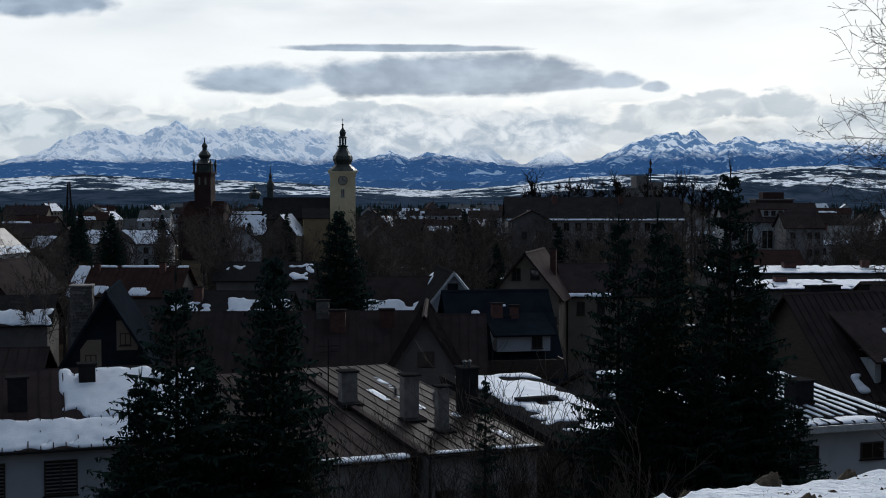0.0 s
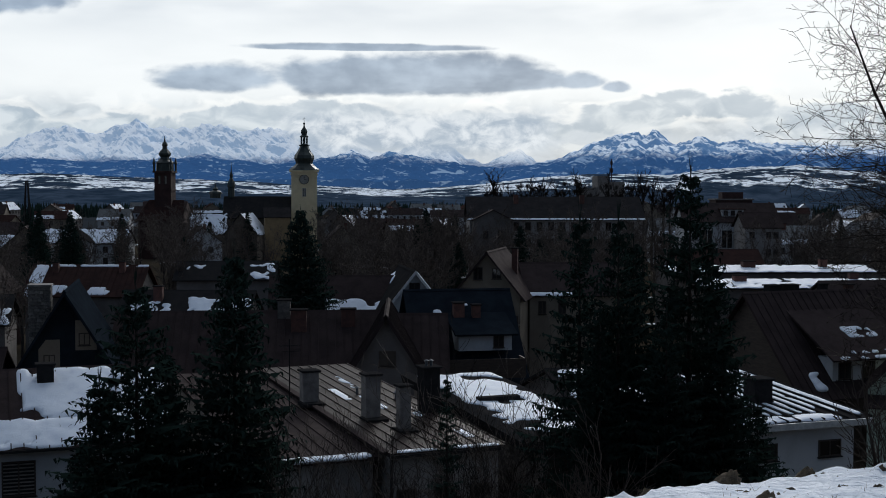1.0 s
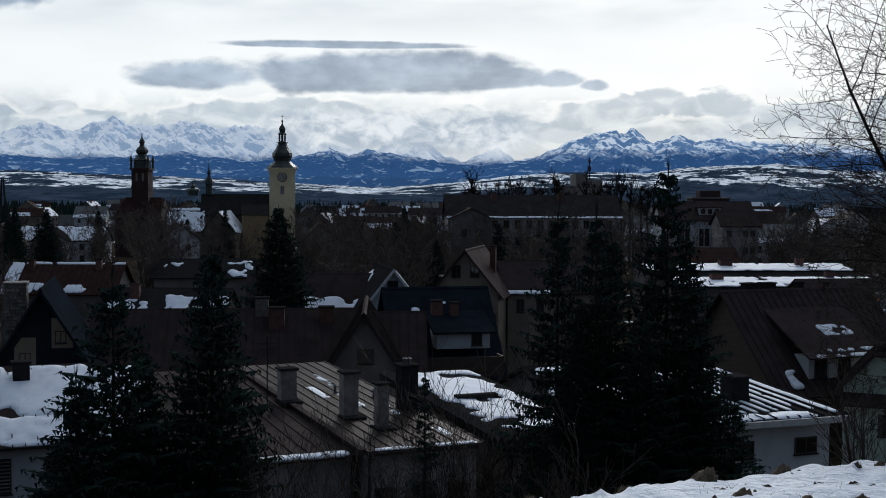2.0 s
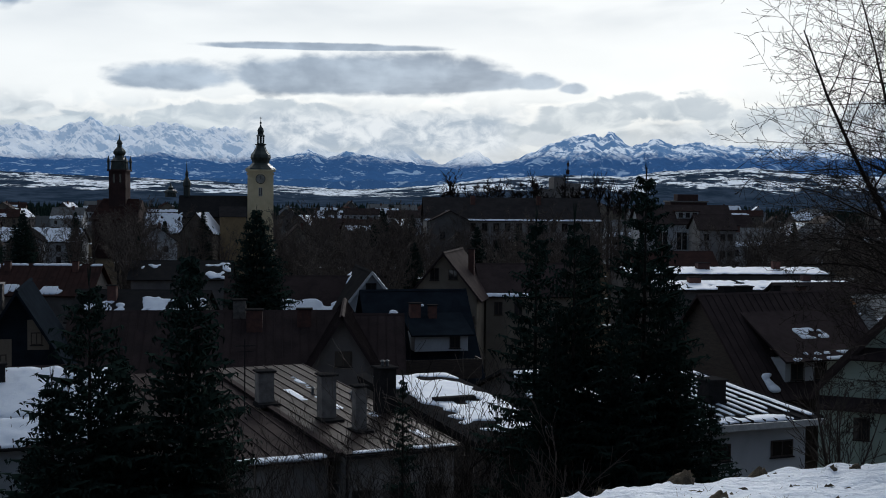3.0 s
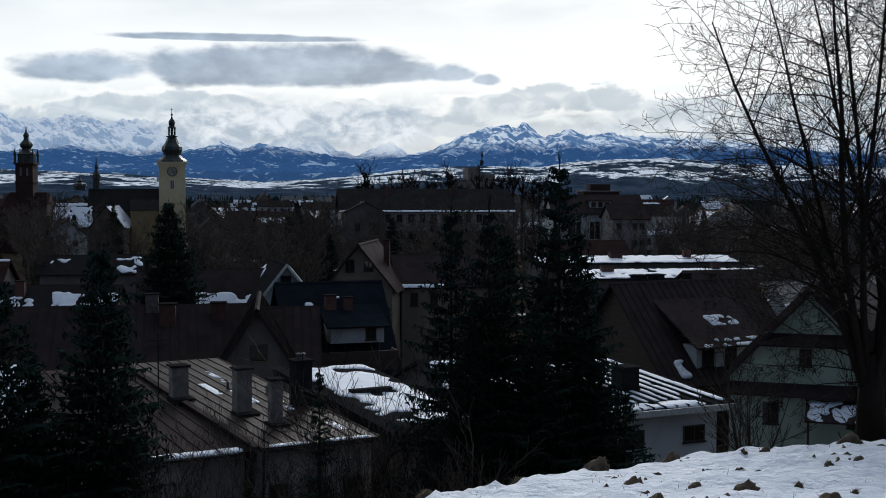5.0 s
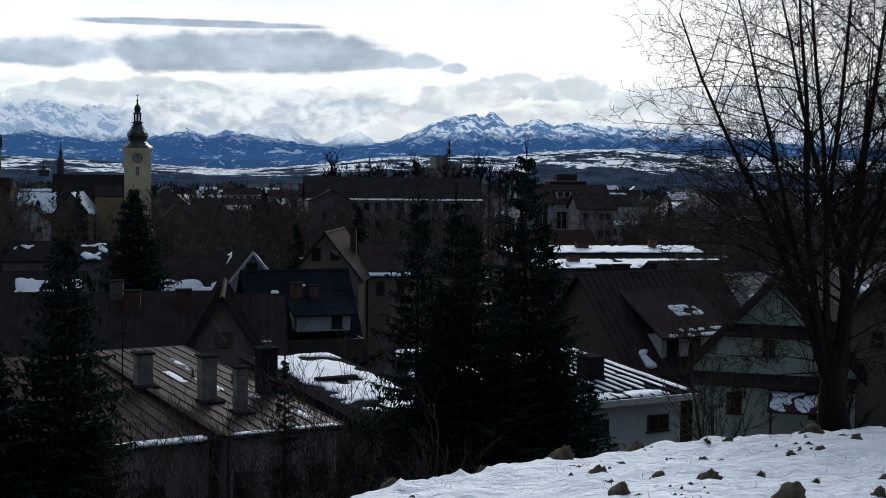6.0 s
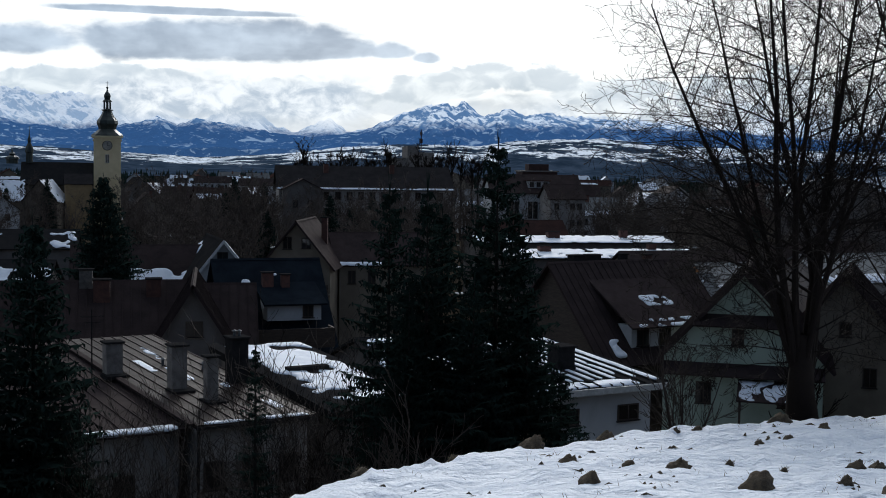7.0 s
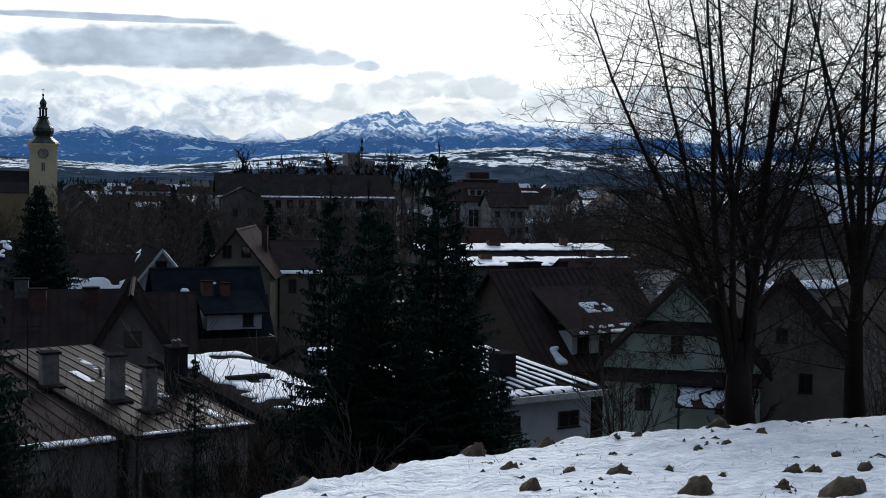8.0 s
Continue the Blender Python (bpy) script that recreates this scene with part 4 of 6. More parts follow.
def stone_stack(parent, x, y, z0, z1, w, seed=4):
    """A chimney of rough field stones, each a block of its own."""
    rng = random.Random(seed)
    core = part("chimney", boxes((x - w / 2 + 0.05, x + w / 2 - 0.05, y - w / 2 + 0.05, y + w / 2 - 0.05, z0, z1)), M["mortar"], parent, "rough stone chimney")
    metas = []
    for k in range(6):
        bm = boxes((-0.5, 0.5, -0.5, 0.5, -0.5, 0.5), bevel=0.12)
        for v in bm.verts:
            v.co += Vector((rng.uniform(-0.07, 0.07), rng.uniform(-0.07, 0.07), rng.uniform(-0.07, 0.07)))
        me = bpy.data.meshes.new("stone")
        bm.to_mesh(me)
        bm.free()
        me.materials.append(M["stone"])
        metas.append(me)
    z = z0
    while z < z1:
        h = rng.uniform(0.16, 0.28)
        for face in range(4):
            u = -w / 2
            while u < w / 2 - 0.05:
                ww = min(rng.uniform(0.18, 0.42), w / 2 - u)
                st = new("stone", rng.choice(metas))
                st.parent = core
                c = (u + ww / 2, -w / 2 + 0.03, z + h / 2)
                st.matrix_local = Matrix.Translation((x, y, 0)) @ Matrix.Rotation(face * math.pi / 2, 4, "Z") @ Matrix.Translation(c) @ Matrix.Diagonal((ww * 0.95, 0.16, h * 0.93, 1))
                u += ww
        z += h
    part("chimney_cap", boxes((x - w / 2 - 0.1, x + w / 2 + 0.1, y - w / 2 - 0.1, y + w / 2 + 0.1, z + 0.02, z + 0.14), bevel=0.02), M["concrete"], core)


stone_stack(A, -3.06, 1.7, 6.4, 12.3, 1.3)

E = house(4.0, 96.4, 0, 10, 7.4, 12.5, 4.4, 11.0, "plaster_white", "roof_blue", 0.5, 0.0, chims=[(-0.4, -2.4, -0.75, 0.8, "brick"), (0.9, -2.6, -0.9, 0.6, "brick")],
          label="white house with a steep dark blue-grey roof", snow=[("f", 0.60, 0.72, 0.62, 0.75, 0.05), ("f", 0.24, 0.32, 0.72, 0.80, 0.0), ("f", 0.5, 0.58, 0.83, 0.9, 0.0)])


def dormer(parent, x0, x1, y0, z0, z1, back, rise, wall, roof, wins=1, over=0.35, ribs=0.0, snow=None, ww=0.9, hh=0.9):
    """A wide dormer: front wall at y0 between z0 and z1, its lean-to roof rising backwards."""
    bm = boxes((x0, x1, y0, y0 + back, z0, z1))
    d = part("dormer", bm, M[wall], parent)
    p = ((x0 - over, y0 - over * 1.5, z1 - 0.05), (x1 + over, y0 - over * 1.5, z1 - 0.05), (x1 + over, y0 + back, z1 + rise), (x0 - over, y0 + back, z1 + rise))
    dr = part("dormer_roof", slope_slab(*p, 0.14), M[roof], d)
    for k in range(wins):
        window(d, x0 + (x1 - x0) * (k + 0.5) / wins, (z0 + z1) / 2 + 0.05, ww, hh, y0)
    for s in snow or ():
        snow_sheet(d, *p, s[:4], s[4], 0.1, 0.12, 1.2)
    return d


dormer(E, -1.0, 3.0, -5.2, 7.0, 8.3, 3.4, 1.2, "plaster_white", "roof_blue", 0)
bal = part("balcony", boxes((-2.2, 3.4, -7.6, -6.0, 5.3, 5.45), (-2.2, 3.4, -7.62, -7.54, 5.45, 6.7), (-2.2, -2.1, -7.6, -6.0, 5.45, 6.7), (3.3, 3.4, -7.6, -6.0, 5.45, 6.7)), M["wood_dark"], E, "dark wooden balcony")
window(E, 2.0, 7.65, 0.8, 0.9, -5.2 - 0.003)
house(0.2, 109.5, 0, 98, 9, 7.2, 7.4, 11.9, "plaster_white", "roof_felt", 0.6, 0.0, wins=[("l", 0.0, 10.6, 0.9, 0.8), ("l", -0.2, 8.1, 1.2, 1.2)], label="white gabled house with a dark roof and pale barge boards", gable_board="frame_white",
      snow=[("b", 0.0, 0.3, 0.2, 0.9, 0.2), ("f", 0.0, 0.12, 0.55, 1.0, 0.0)], chims=())
house(-6.0, 112.0, 0, 4, 11, 8, 8.2, 11.0, "plaster", "roof_brown", 0.5, 0.0, label="low brown-roofed house with snow along the eave", snow=[("f", 0.40, 0.98, 0.0, 0.42, 0.15)])
F = house(9.1, 124.8, 0, 76, 10, 6.4, 8.9, 12.8, "plaster_beige", "roof_brown", 0.6, 0.0, wins=[("l", -0.9, 10.8, 0.9, 1.2), ("l", 0.9, 10.8, 0.9, 1.0), ("l", -1.2, 7.6, 1.0, 1.6), ("l", 1.4, 7.6, 0.9, 1.2)],
          label="beige gabled house with a brown roof and balcony", chims=[(0.5, -1.8, 0.2, 0.7, "brick")])
part("balcony", boxes((-6.2, -5.0, -3.2, 3.2, 5.9, 6.05), (-6.2, -6.12, -3.2, 3.2, 6.05, 6.95), (-6.2, -6.0, 2.9, 3.1, 6.95, 9.2)), M["wood_dark"], F, "wooden balcony with a post")
house(16.3, 128, 0, 4, 8.5, 8, 8.6, 11.3, "plaster_beige", "roof_brown", 0.5, 0, wins=[("f", -3.0, 7.2, 0.8, 1.3), ("f", -1.0, 7.2, 0.8, 1.3)], label="beige house annexe with brown roof", snow=[("f", 0.0, 0.5, 0.0, 0.1, 0.0)])
house(12.5, 77.0, 0, 14, 7.5, 9, 6.2, 7.7, "plaster", "roof_felt", 0.4, 0, label="low dark-roofed annexe with snow", snow=[("f", 0.05, 0.95, 0.1, 1.0, 0.15)])

# brown house with the wide dormer
J = house(30.8, 92.6, 0, 20, 12.5, 13, 4.8, 11.2, "wood_dark", "roof_brown", 0.5, 0.6, chims=[(-3.7, 0.6, 0.5, 1.0, "dark_metal"), (-2.1, 0.6, 0.5, 1.0, "dark_metal"), (0.8, 0.6, 0.5, 0.6, "dark_metal"), (3.2, 0.6, 0.4, 0.6, "brick")],
          label="large house with a steep brown metal roof and wide dormer", snow=())
dormer(J, -3.4, 2.8, -5.9, 5.2, 7.1, 5.4, 3.4, "plaster_white", "roof_brown", 3, 0.5, 0.5, snow=[(0.42, 0.80, 0.36, 0.55, 0.2), (0.1, 0.95, 0.0, 0.05, 0.5), (0.15, 0.98, 0.09, 0.14, 0.62)], ww=1.1, hh=1.2)
snow_sheet(J, (-5.2, -6.6, 5.0), (-3.9, -6.6, 5.0), (-3.9, -4.6, 6.9), (-5.2, -4.6, 6.9), (0.05, 0.75, 0.0, 0.6), 0.45, 0.12, 0.12, 1.2)


def ribbed_annexe():
    """Low annexe whose ribbed roof keeps snow between its ribs."""
    K = empty("annexe", pose(21.9, 58.0, 0, 0, 0, 18), "white rendered annexe with a ribbed metal roof holding strips of snow", "building")
    q = ((-9.9, 0, 8.05), (0, 0, 8.05), (0, 11.4, 8.8), (-9.9, 11.4, 8.8))
    bm = bmesh.new()
    vs = box(bm, -9.5, -0.55, 0.6, 11.0, -1.5, 7.85)
    for i in (6, 7):
        vs[i].co.z = 8.5
    part("wall", bm, M["plaster_white"], K)
    rf = part("roof", slope_slab(*q, 0.2), M["roof_felt"], K, "dark ribbed sheet metal roof")
    seams(rf, *q, 0.62, 0.09, 0.07)
    part("eave_board", boxes((-9.9, 0.02, -0.13, -0.003, 7.72, 8.02)), M["frame_white"], K)
    k = 16
    for i in range(k):
        snow_sheet(K, *q, ((i + 0.22) / k, (i + 0.68) / k, 0.12, 0.98), 0.14, 0.05, 0.14, 0.5)
    snow_sheet(K, *q, (0.0, 1.0, 0.0, 0.10), 0.0, 0.10, 0.16, 0.6)
    snow_sheet(K, *q, (0.955, 1.0, 0.05, 0.98), 0.0, 0.08, 0.16, 0.4)
    for x, z, w, h in ((-1.9, 6.6, 1.25, 0.8), (-5.4, 6.6, 1.25, 0.8)):
        window(K, x, z, w, h, 0.6)
    part("lintel", boxes((-4.3, -0.75, 0.45, 0.595, 5.25, 5.45)), M["frame_white"], K)
    for x in (-3.6, -2.3, -1.3):
        window(K, x, 4.8, 0.85, 0.75, 0.6)
    chimney(K, -3.45, 4.2, 8.3, 9.4, 1.0, 1.0, "dark_metal")


ribbed_annexe()

# green house behind the bare tree
L = house(34.7, 77.6, 0, 64, 12, 9.6, 6.9, 12.1, "plaster_green", "roof_brown", 0.7, 0.6, wins=[("l", -0.3, 8.1, 0.75, 1.1), ("l", -2.3, 4.6, 0.95, 1.35), ("l", 2.6, 4.6, 0.95, 1.35), ("l", 2.8, 8.1, 0.8, 1.1)],
          label="pale green gabled house with brown skirt roofs")
for z in (6.1, 9.15):
    k = 4.9 if z < 7 else 3.0
    part("skirt_roof", slope_slab((-7.0, k, z - 0.25), (-7.0, -k, z - 0.25), (-5.9, -k, z + 0.45), (-5.9, k, z + 0.45), 0.12), M["roof_brown"], L)
sp = ((-8.6, 0.2, 4.7), (-8.6, -3.4, 4.7), (-6.2, -3.4, 5.6), (-6.2, 0.2, 5.6))
part("porch_roof", slope_slab(*sp, 0.12), M["roof_brown"], L)
snow_sheet(L, *sp, (0, 1, 0, 1), 0.3, 0.1, 0.12, 1.0)
for yy in (-3.2, 0.0):
    part("porch_post", boxes((-8.5, -8.35, yy - 0.07, yy + 0.07, 0.0, 4.62)), M["wood_dark"], L)
house(43.5, 80.5, 0, 60, 11, 9, 6.4, 11.6, "plaster_beige", "roof_brown", 0.6, 0.6, wins=[("l", 0.0, 8.1, 0.8, 1.0), ("l", -2.3, 5.0, 0.9, 1.3), ("l", 1.6, 5.0, 0.9, 1.3), ("f", 0, 4.6, 0.9, 1.3)], label="beige gabled house with a brown roof")
house(56, 93, 0, 50, 11, 9, 6.0, 10.0, "plaster_grey", "roof_brown", 0.6, 0, wins=[("l", 0.0, 8.0, 0.8, 1.0), ("l", -2, 5.0, 0.9, 1.3)], label="grey gabled house with a brown roof")
house(46.6, 110.5, 0, 10, 5, 8, 7.6, 9.6, "plaster_orange", "roof_tin", 0.4, 0, wins=[("f", 0, 5.6, 0.9, 1.2)], label="small orange-walled house with snow along the eave", snow=[("f", 0, 1, 0, 0.22, 0.3)])
house(40.4, 106, 0, 10, 7, 9, 4.2, 9.0, "plaster", "roof_tin", 0.4, 0, label="grey-roofed house under thin speckled snow", snow=[("f", 0, 1, 0.02, 0.98, 0.62)])
house(47.0, 122, 0, 8, 13, 9, 7.6, 9.9, "plaster_beige", "roof_brown", 0.4, 0, wins=[("f", -4, 6.0, 1.0, 1.3), ("f", -1, 6.0, 1.0, 1.3), ("f", 3, 6.0, 1.0, 1.3)], label="long low beige house with snow along the eave", snow=[("f", 0, 1, 0.0, 0.22, 0.2)])
house(61.5, 114, 0, 14, 13, 9, 8.0, 10.2, "plaster_grey", "roof_tin", 0.4, 0, wins=[("f", -4.4, 6.2, 1.0, 1.4), ("f", -1.6, 6.2, 1.0, 1.4), ("f", 1.4, 6.2, 1.0, 1.4), ("f", 4.4, 6.2, 1.0, 1.4)], label="long grey house with a snowy roof edge", snow=[("f", 0, 1, 0, 0.3, 0.2)])
house(66, 130, 0, 15, 14, 9, 6.8, 10.4, "plaster", "roof_brown", 0.4, 0, wins=[("f", -3, 5.0, 1.0, 1.3), ("f", 2, 5.0, 1.0, 1.3)], label="grey house with a brown roof", snow=[("f", 0, 0.4, 0, 0.3, 0.3)])

# flat snowy halls beyond
house(47, 148, 0, 2, 26, 13, 7.7, 8.3, "plaster", "roof_felt", 0.4, 0, label="flat hall roof deep in snow", name="hall", category="building", snow=[("f", 0, 0.93, 0.0, 1, 0.0)], chims=[(-8, -2, 0.6, 1.4, "brick"), (6, -1, 0.8, 1.0, "brick")])
house(48, 166, 0, 2, 27, 11, 8.3, 8.9, "plaster", "roof_felt", 0.4, 0, label="flat hall roof deep in snow", name="hall", category="building", snow=[("f", 0, 0.98, 0.0, 1, 0.0)], chims=[(-3, -2, 0.7, 1.6, "brick"), (7, -2, 1.0, 1.0, "brick")])
house(46, 185, 0, 0, 12, 9, 7.6, 10.1, "plaster_beige", "roof_rust", 0.4, 0, label="house with a rust-brown hipped roof")


# ---- churches ----
def yellow_church():
    C = empty("church", pose(-27.0, 340, 0, 0, 0, 4), "church with a yellow clock tower, dark onion spire and black roof", "church")
    w = 3.4
    tw = part("tower", boxes((-w, w, -w, w, -1, 24.0)), M["plaster_yellow"], C, "yellow plastered tower")
    for g, z0, z1 in ((0.25, 23.2, 23.6), (0.5, 24.003, 24.5), (0.15, 12.8, 13.2)):
        part("cornice", boxes((-w - g, w + g, -w - g, w + g, z0, z1)), M["plaster_yellow"], tw)
    part("spire", shift(turned([(4.2, 24.5), (3.9, 24.9), (2.9, 25.6), (2.2, 26.3), (2.35, 26.9), (2.7, 27.7), (2.6, 28.5), (1.9, 29.4), (1.35, 30.4), (1.15, 31.0), (1.5, 31.15), (1.5, 31.35), (0.95, 31.4), (0.95, 31.6)], 8, twist=math.pi / 8)), M["copper"], tw, "dark copper onion dome")
    lan = part("lantern", turned([(0.35, 31.6), (0.35, 33.4)], 8), M["copper"], tw)
    for k in range(8):
        a = k * math.pi / 4
        part("lantern_post", shift(boxes((-0.12, 0.12, -0.12, 0.12, 31.6, 33.4)), 0.85 * math.cos(a), 0.85 * math.sin(a), 0), M["copper"], lan)
    part("spire_top", turned([(1.25, 33.4), (1.2, 33.6), (0.75, 34.0), (0.85, 34.5), (0.95, 34.9), (0.7, 35.5), (0.3, 36.0), (0.14, 36.6), (0.3, 36.9), (0.3, 37.1), (0.08, 37.3), (0.05, 37.8)], 8), M["copper"], tw)
    part("cross", boxes((-0.06, 0.06, -0.06, 0.06, 37.8, 38.7), (-0.35, 0.35, -0.05, 0.05, 38.2, 38.33)), M["dark_metal"], tw)
    ck = part("clock", turned([(1.15, 0), (1.15, 0.22)], 20), M["clock_face"], tw, "round pale clock face")
    ck.matrix_local = Matrix.Translation((0, -w - 0.01, 22.0)) @ Matrix.Rotation(math.pi / 2, 4, "X")
    part("clock_rim", turned([(1.15, 0.0), (1.3, 0.0), (1.3, 0.2), (1.15, 0.2), (1.12, 0.13)], 20), M["dark_metal"], ck)
    part("clock_pointer", boxes((-0.05, 0.05, -0.1, 0.9, 0.221, 0.26), (-0.1, 0.6, -0.05, 0.05, 0.221, 0.26)), M["dark_metal"], ck)
    window(tw, 0, 18.6, 1.0, 2.2, -w, 0, "frame_white")
    window(tw, 0, 10.4, 0.9, 1.8, -w)
    nave = part("nave", prism([(-5, -1), (5, -1), (5, 12.2), (0, 17.2), (-5, 12.2)], -21, -w - 0.05, "x"), M["plaster_beige"], C)
    for s in (-1, 1):
        part("nave_roof", slope_slab(*((-21.4, -5.6, 11.8), (-w - 0.05, -5.6, 11.8), (-w - 0.05, 0, 17.5), (-21.4, 0, 17.5)) if s < 0 else ((-w - 0.05, 5.6, 11.8), (-21.4, 5.6, 11.8), (-21.4, 0, 17.5), (-w - 0.05, 0, 17.5)), 0.25), M["roof_felt"], nave, "black nave roof")
    ch = part("chapel", prism([(-3.4, -1), (3.4, -1), (3.4, 9.0), (0, 12.8), (-3.4, 9.0)], -9.5, -4.0), M["plaster_beige"], C)
    bmesh_shift = -15.5
    ch.location.x = bmesh_shift
    for s in (-1, 1):
        q = ((-4.0 * 1, -9.9, 8.5), (-4.0, -3.9, 8.5), (0, -3.9, 13.0), (0, -9.9, 13.0)) if s < 0 else ((4.0, -3.9, 8.5), (4.0, -9.9, 8.5), (0, -9.9, 13.0), (0, -3.9, 13.0))
        if s < 0:
            q = (q[1], q[0], q[3], q[2])
        else:
            q = (q[1], q[0], q[3], q[2])
        rs = slope_slab(*q, -0.2)
        part("chapel_roof", rs, M["roof_felt"], ch)
    lo = house(-51.0, 330, 0, 6, 9, 10, 8.0, 13.0, "plaster_beige", "roof_felt", 0.5, 0, wins=[("f", -2, 5, 1, 1.6), ("f", 2, 5, 1, 1.6)], label="parish house with a snowy roof", snow=[("f", 0, 1, 0, 1, 0.15)])
    house(-41.0, 328, 0, 80, 10, 8.5, 8.0, 13.2, "plaster_beige", "roof_felt", 0.5, 0, wins=[("l", -1.5, 6, 1, 1.6), ("l", 1.5, 6, 1, 1.6)], label="parish house with a snowy gable roof", snow=[("b", 0, 1, 0, 1, 0.05), ("f", 0, 1, 0, 1, 0.05)])
    house(-33.5, 331, 0, 8, 6.5, 7, 12.2, 14.6, "plaster_ochre", "roof_grey", 0.3, 0, label="ochre-walled sacristy beside the church tower")
    for x, zb, r, hh in ((-19.4, 17.2, 0.9, 9.5), (-23.6, 17.0, 1.5, 4.0)):
        part("roof_turret", shift(turned([(r, 0), (r, hh * 0.28), (r * 1.25, hh * 0.3), (r * 1.1, hh * 0.42), (r * 0.4, hh * 0.55), (r * 0.55, hh * 0.62), (r * 0.15, hh * 0.75), (0.05, hh)], 8), x, 0, zb), M["copper"], C, "small copper ridge turret")


yellow_church()


def brick_church():
    C = empty("church", pose(-67.6, 358, 0, 0, 0, -6), "dark red brick church with a copper-topped square tower", "church")
    w = 2.35
    tw = part("tower", boxes((-w, w, -w, w, -1, 24.0)), M["brick_red"], C, "dark red brick tower")
    for g, z0, z1 in ((0.4, 24.003, 24.5), (0.2, 19.0, 19.4)):
        part("cornice", boxes((-w - g, w + g, -w - g, w + g, z0, z1)), M["brick_red"], tw)
    part("spire", turned([(2.6, 24.5), (2.5, 26.6), (2.7, 26.8), (2.3, 27.2), (1.5, 27.8), (1.25, 28.4), (1.75, 29.0), (1.8, 29.5), (1.3, 30.2), (0.7, 30.8), (0.65, 31.5), (0.9, 31.8), (0.65, 32.4), (0.25, 32.9), (0.06, 34.4)], 8, twist=math.pi / 8), M["copper"], tw, "green-black copper spire")
    for sx in (-1, 1):
        for sy in (-1, 1):
            part("pinnacle", shift(turned([(0.32, 24.5), (0.32, 26.4), (0.48, 26.6), (0.34, 27.2), (0.06, 28.3)], 6), sx * 2.4, sy * 2.4, 0), M["copper"], tw)
    for x in (-0.9, 0.9):
        window(tw, x, 22.0, 0.7, 2.4, -w - 0.01, 0, "dark_metal", 0)
    nv = part("nave", prism([(-6, -1), (6, -1), (6, 11), (0, 16.0), (-6, 11)], -6.0, 6.5, "x"), M["brick_red"], C)
    part("nave_roof", slope_slab((-6.6, -6.6, 10.7), (7.1, -6.6, 10.7), (5.5, 0, 16.4), (-4.6, 0, 16.4), 0.25), M["roof_rust"], nv)


brick_church()

# ---- school, town buildings ----
school_wins = [("f", -15.5 + 2.4 * k, z, 1.2, 1.7) for k in range(14) for z in (11.6, 8.2, 4.8)]
house(31.5, 268, 0, 0, 36, 14, 13.2, 17.6, "plaster_grey", "roof_grey", 0.6, 0, wins=school_wins, label="long grey three-storey school under a brown roof", name="school", category="building", snow=[("f", 0.0, 1.0, 0.0, 0.07, 0.1)],
      chims=[(-8, -2, 0.5, 1.0, "brick"), (6, -2, 0.5, 1.0, "brick")])
house(18.0, 262, 0, 90, 12, 8, 13.0, 15.0, "plaster", "roof_brown", 0.4, 0, wins=[("l", -1.5, 10, 1.1, 1.6), ("l", 1.5, 10, 1.1, 1.6)], label="grey side wing of the school", name="school_wing", category="building", snow=[("b", 0, 0.4, 0, 1, 0.3)])


def arched_hall():
    Q = house(60.5, 236, 0, -4, 17, 12, 13.4, 16.6, "plaster_white", "roof_brown", 0.5, 0, label="pale hall with tall arched windows and a brown roof", name="hall", category="building")
    for x in (-4.4, -0.8, 2.8):
        bm = prism([(x - 1.1, 8.3), (x + 1.1, 8.3), (x + 1.1, 11.4)] + [(x + 1.1 * math.cos(a * math.pi / 8), 11.4 + 1.1 * math.sin(a * math.pi / 8)) for a in range(1, 8)] + [(x - 1.1, 11.4)], -6.06, -6.0)
        wn = part("window", bm, M["frame_white"], Q, "tall arched white-framed window")
        for dx in (-0.5, 0.5):
            part("pane", boxes((x + dx - 0.42, x + dx + 0.42, -6.09, -6.065, 8.5, 11.7)), M["glass"], wn)
    dr = part("dormer", boxes((-1.5, 2.5, -4.6, -2.0, 14.0, 15.5)), M["plaster_white"], Q)
    part("dormer_roof", boxes((-1.8, 2.8, -4.9, -1.9, 15.503, 15.7)), M["roof_rust"], dr)
    for x in (-0.8, 0.5, 1.8):
        window(dr, x, 14.9, 0.8, 0.9, -4.6)
    house(63.2, 224, 0, -2, 6.4, 9, 12.6, 15.0, "plaster_grey", "roof_brown", 0.4, 0, label="narrow pale block with a brown roof", name="block", category="building",
          wins=[("f", x, z, 0.9, 1.1) for x in (-2, 0.9, 2.2) for z in (11.2, 8.2, 5.4)])


arched_hall()

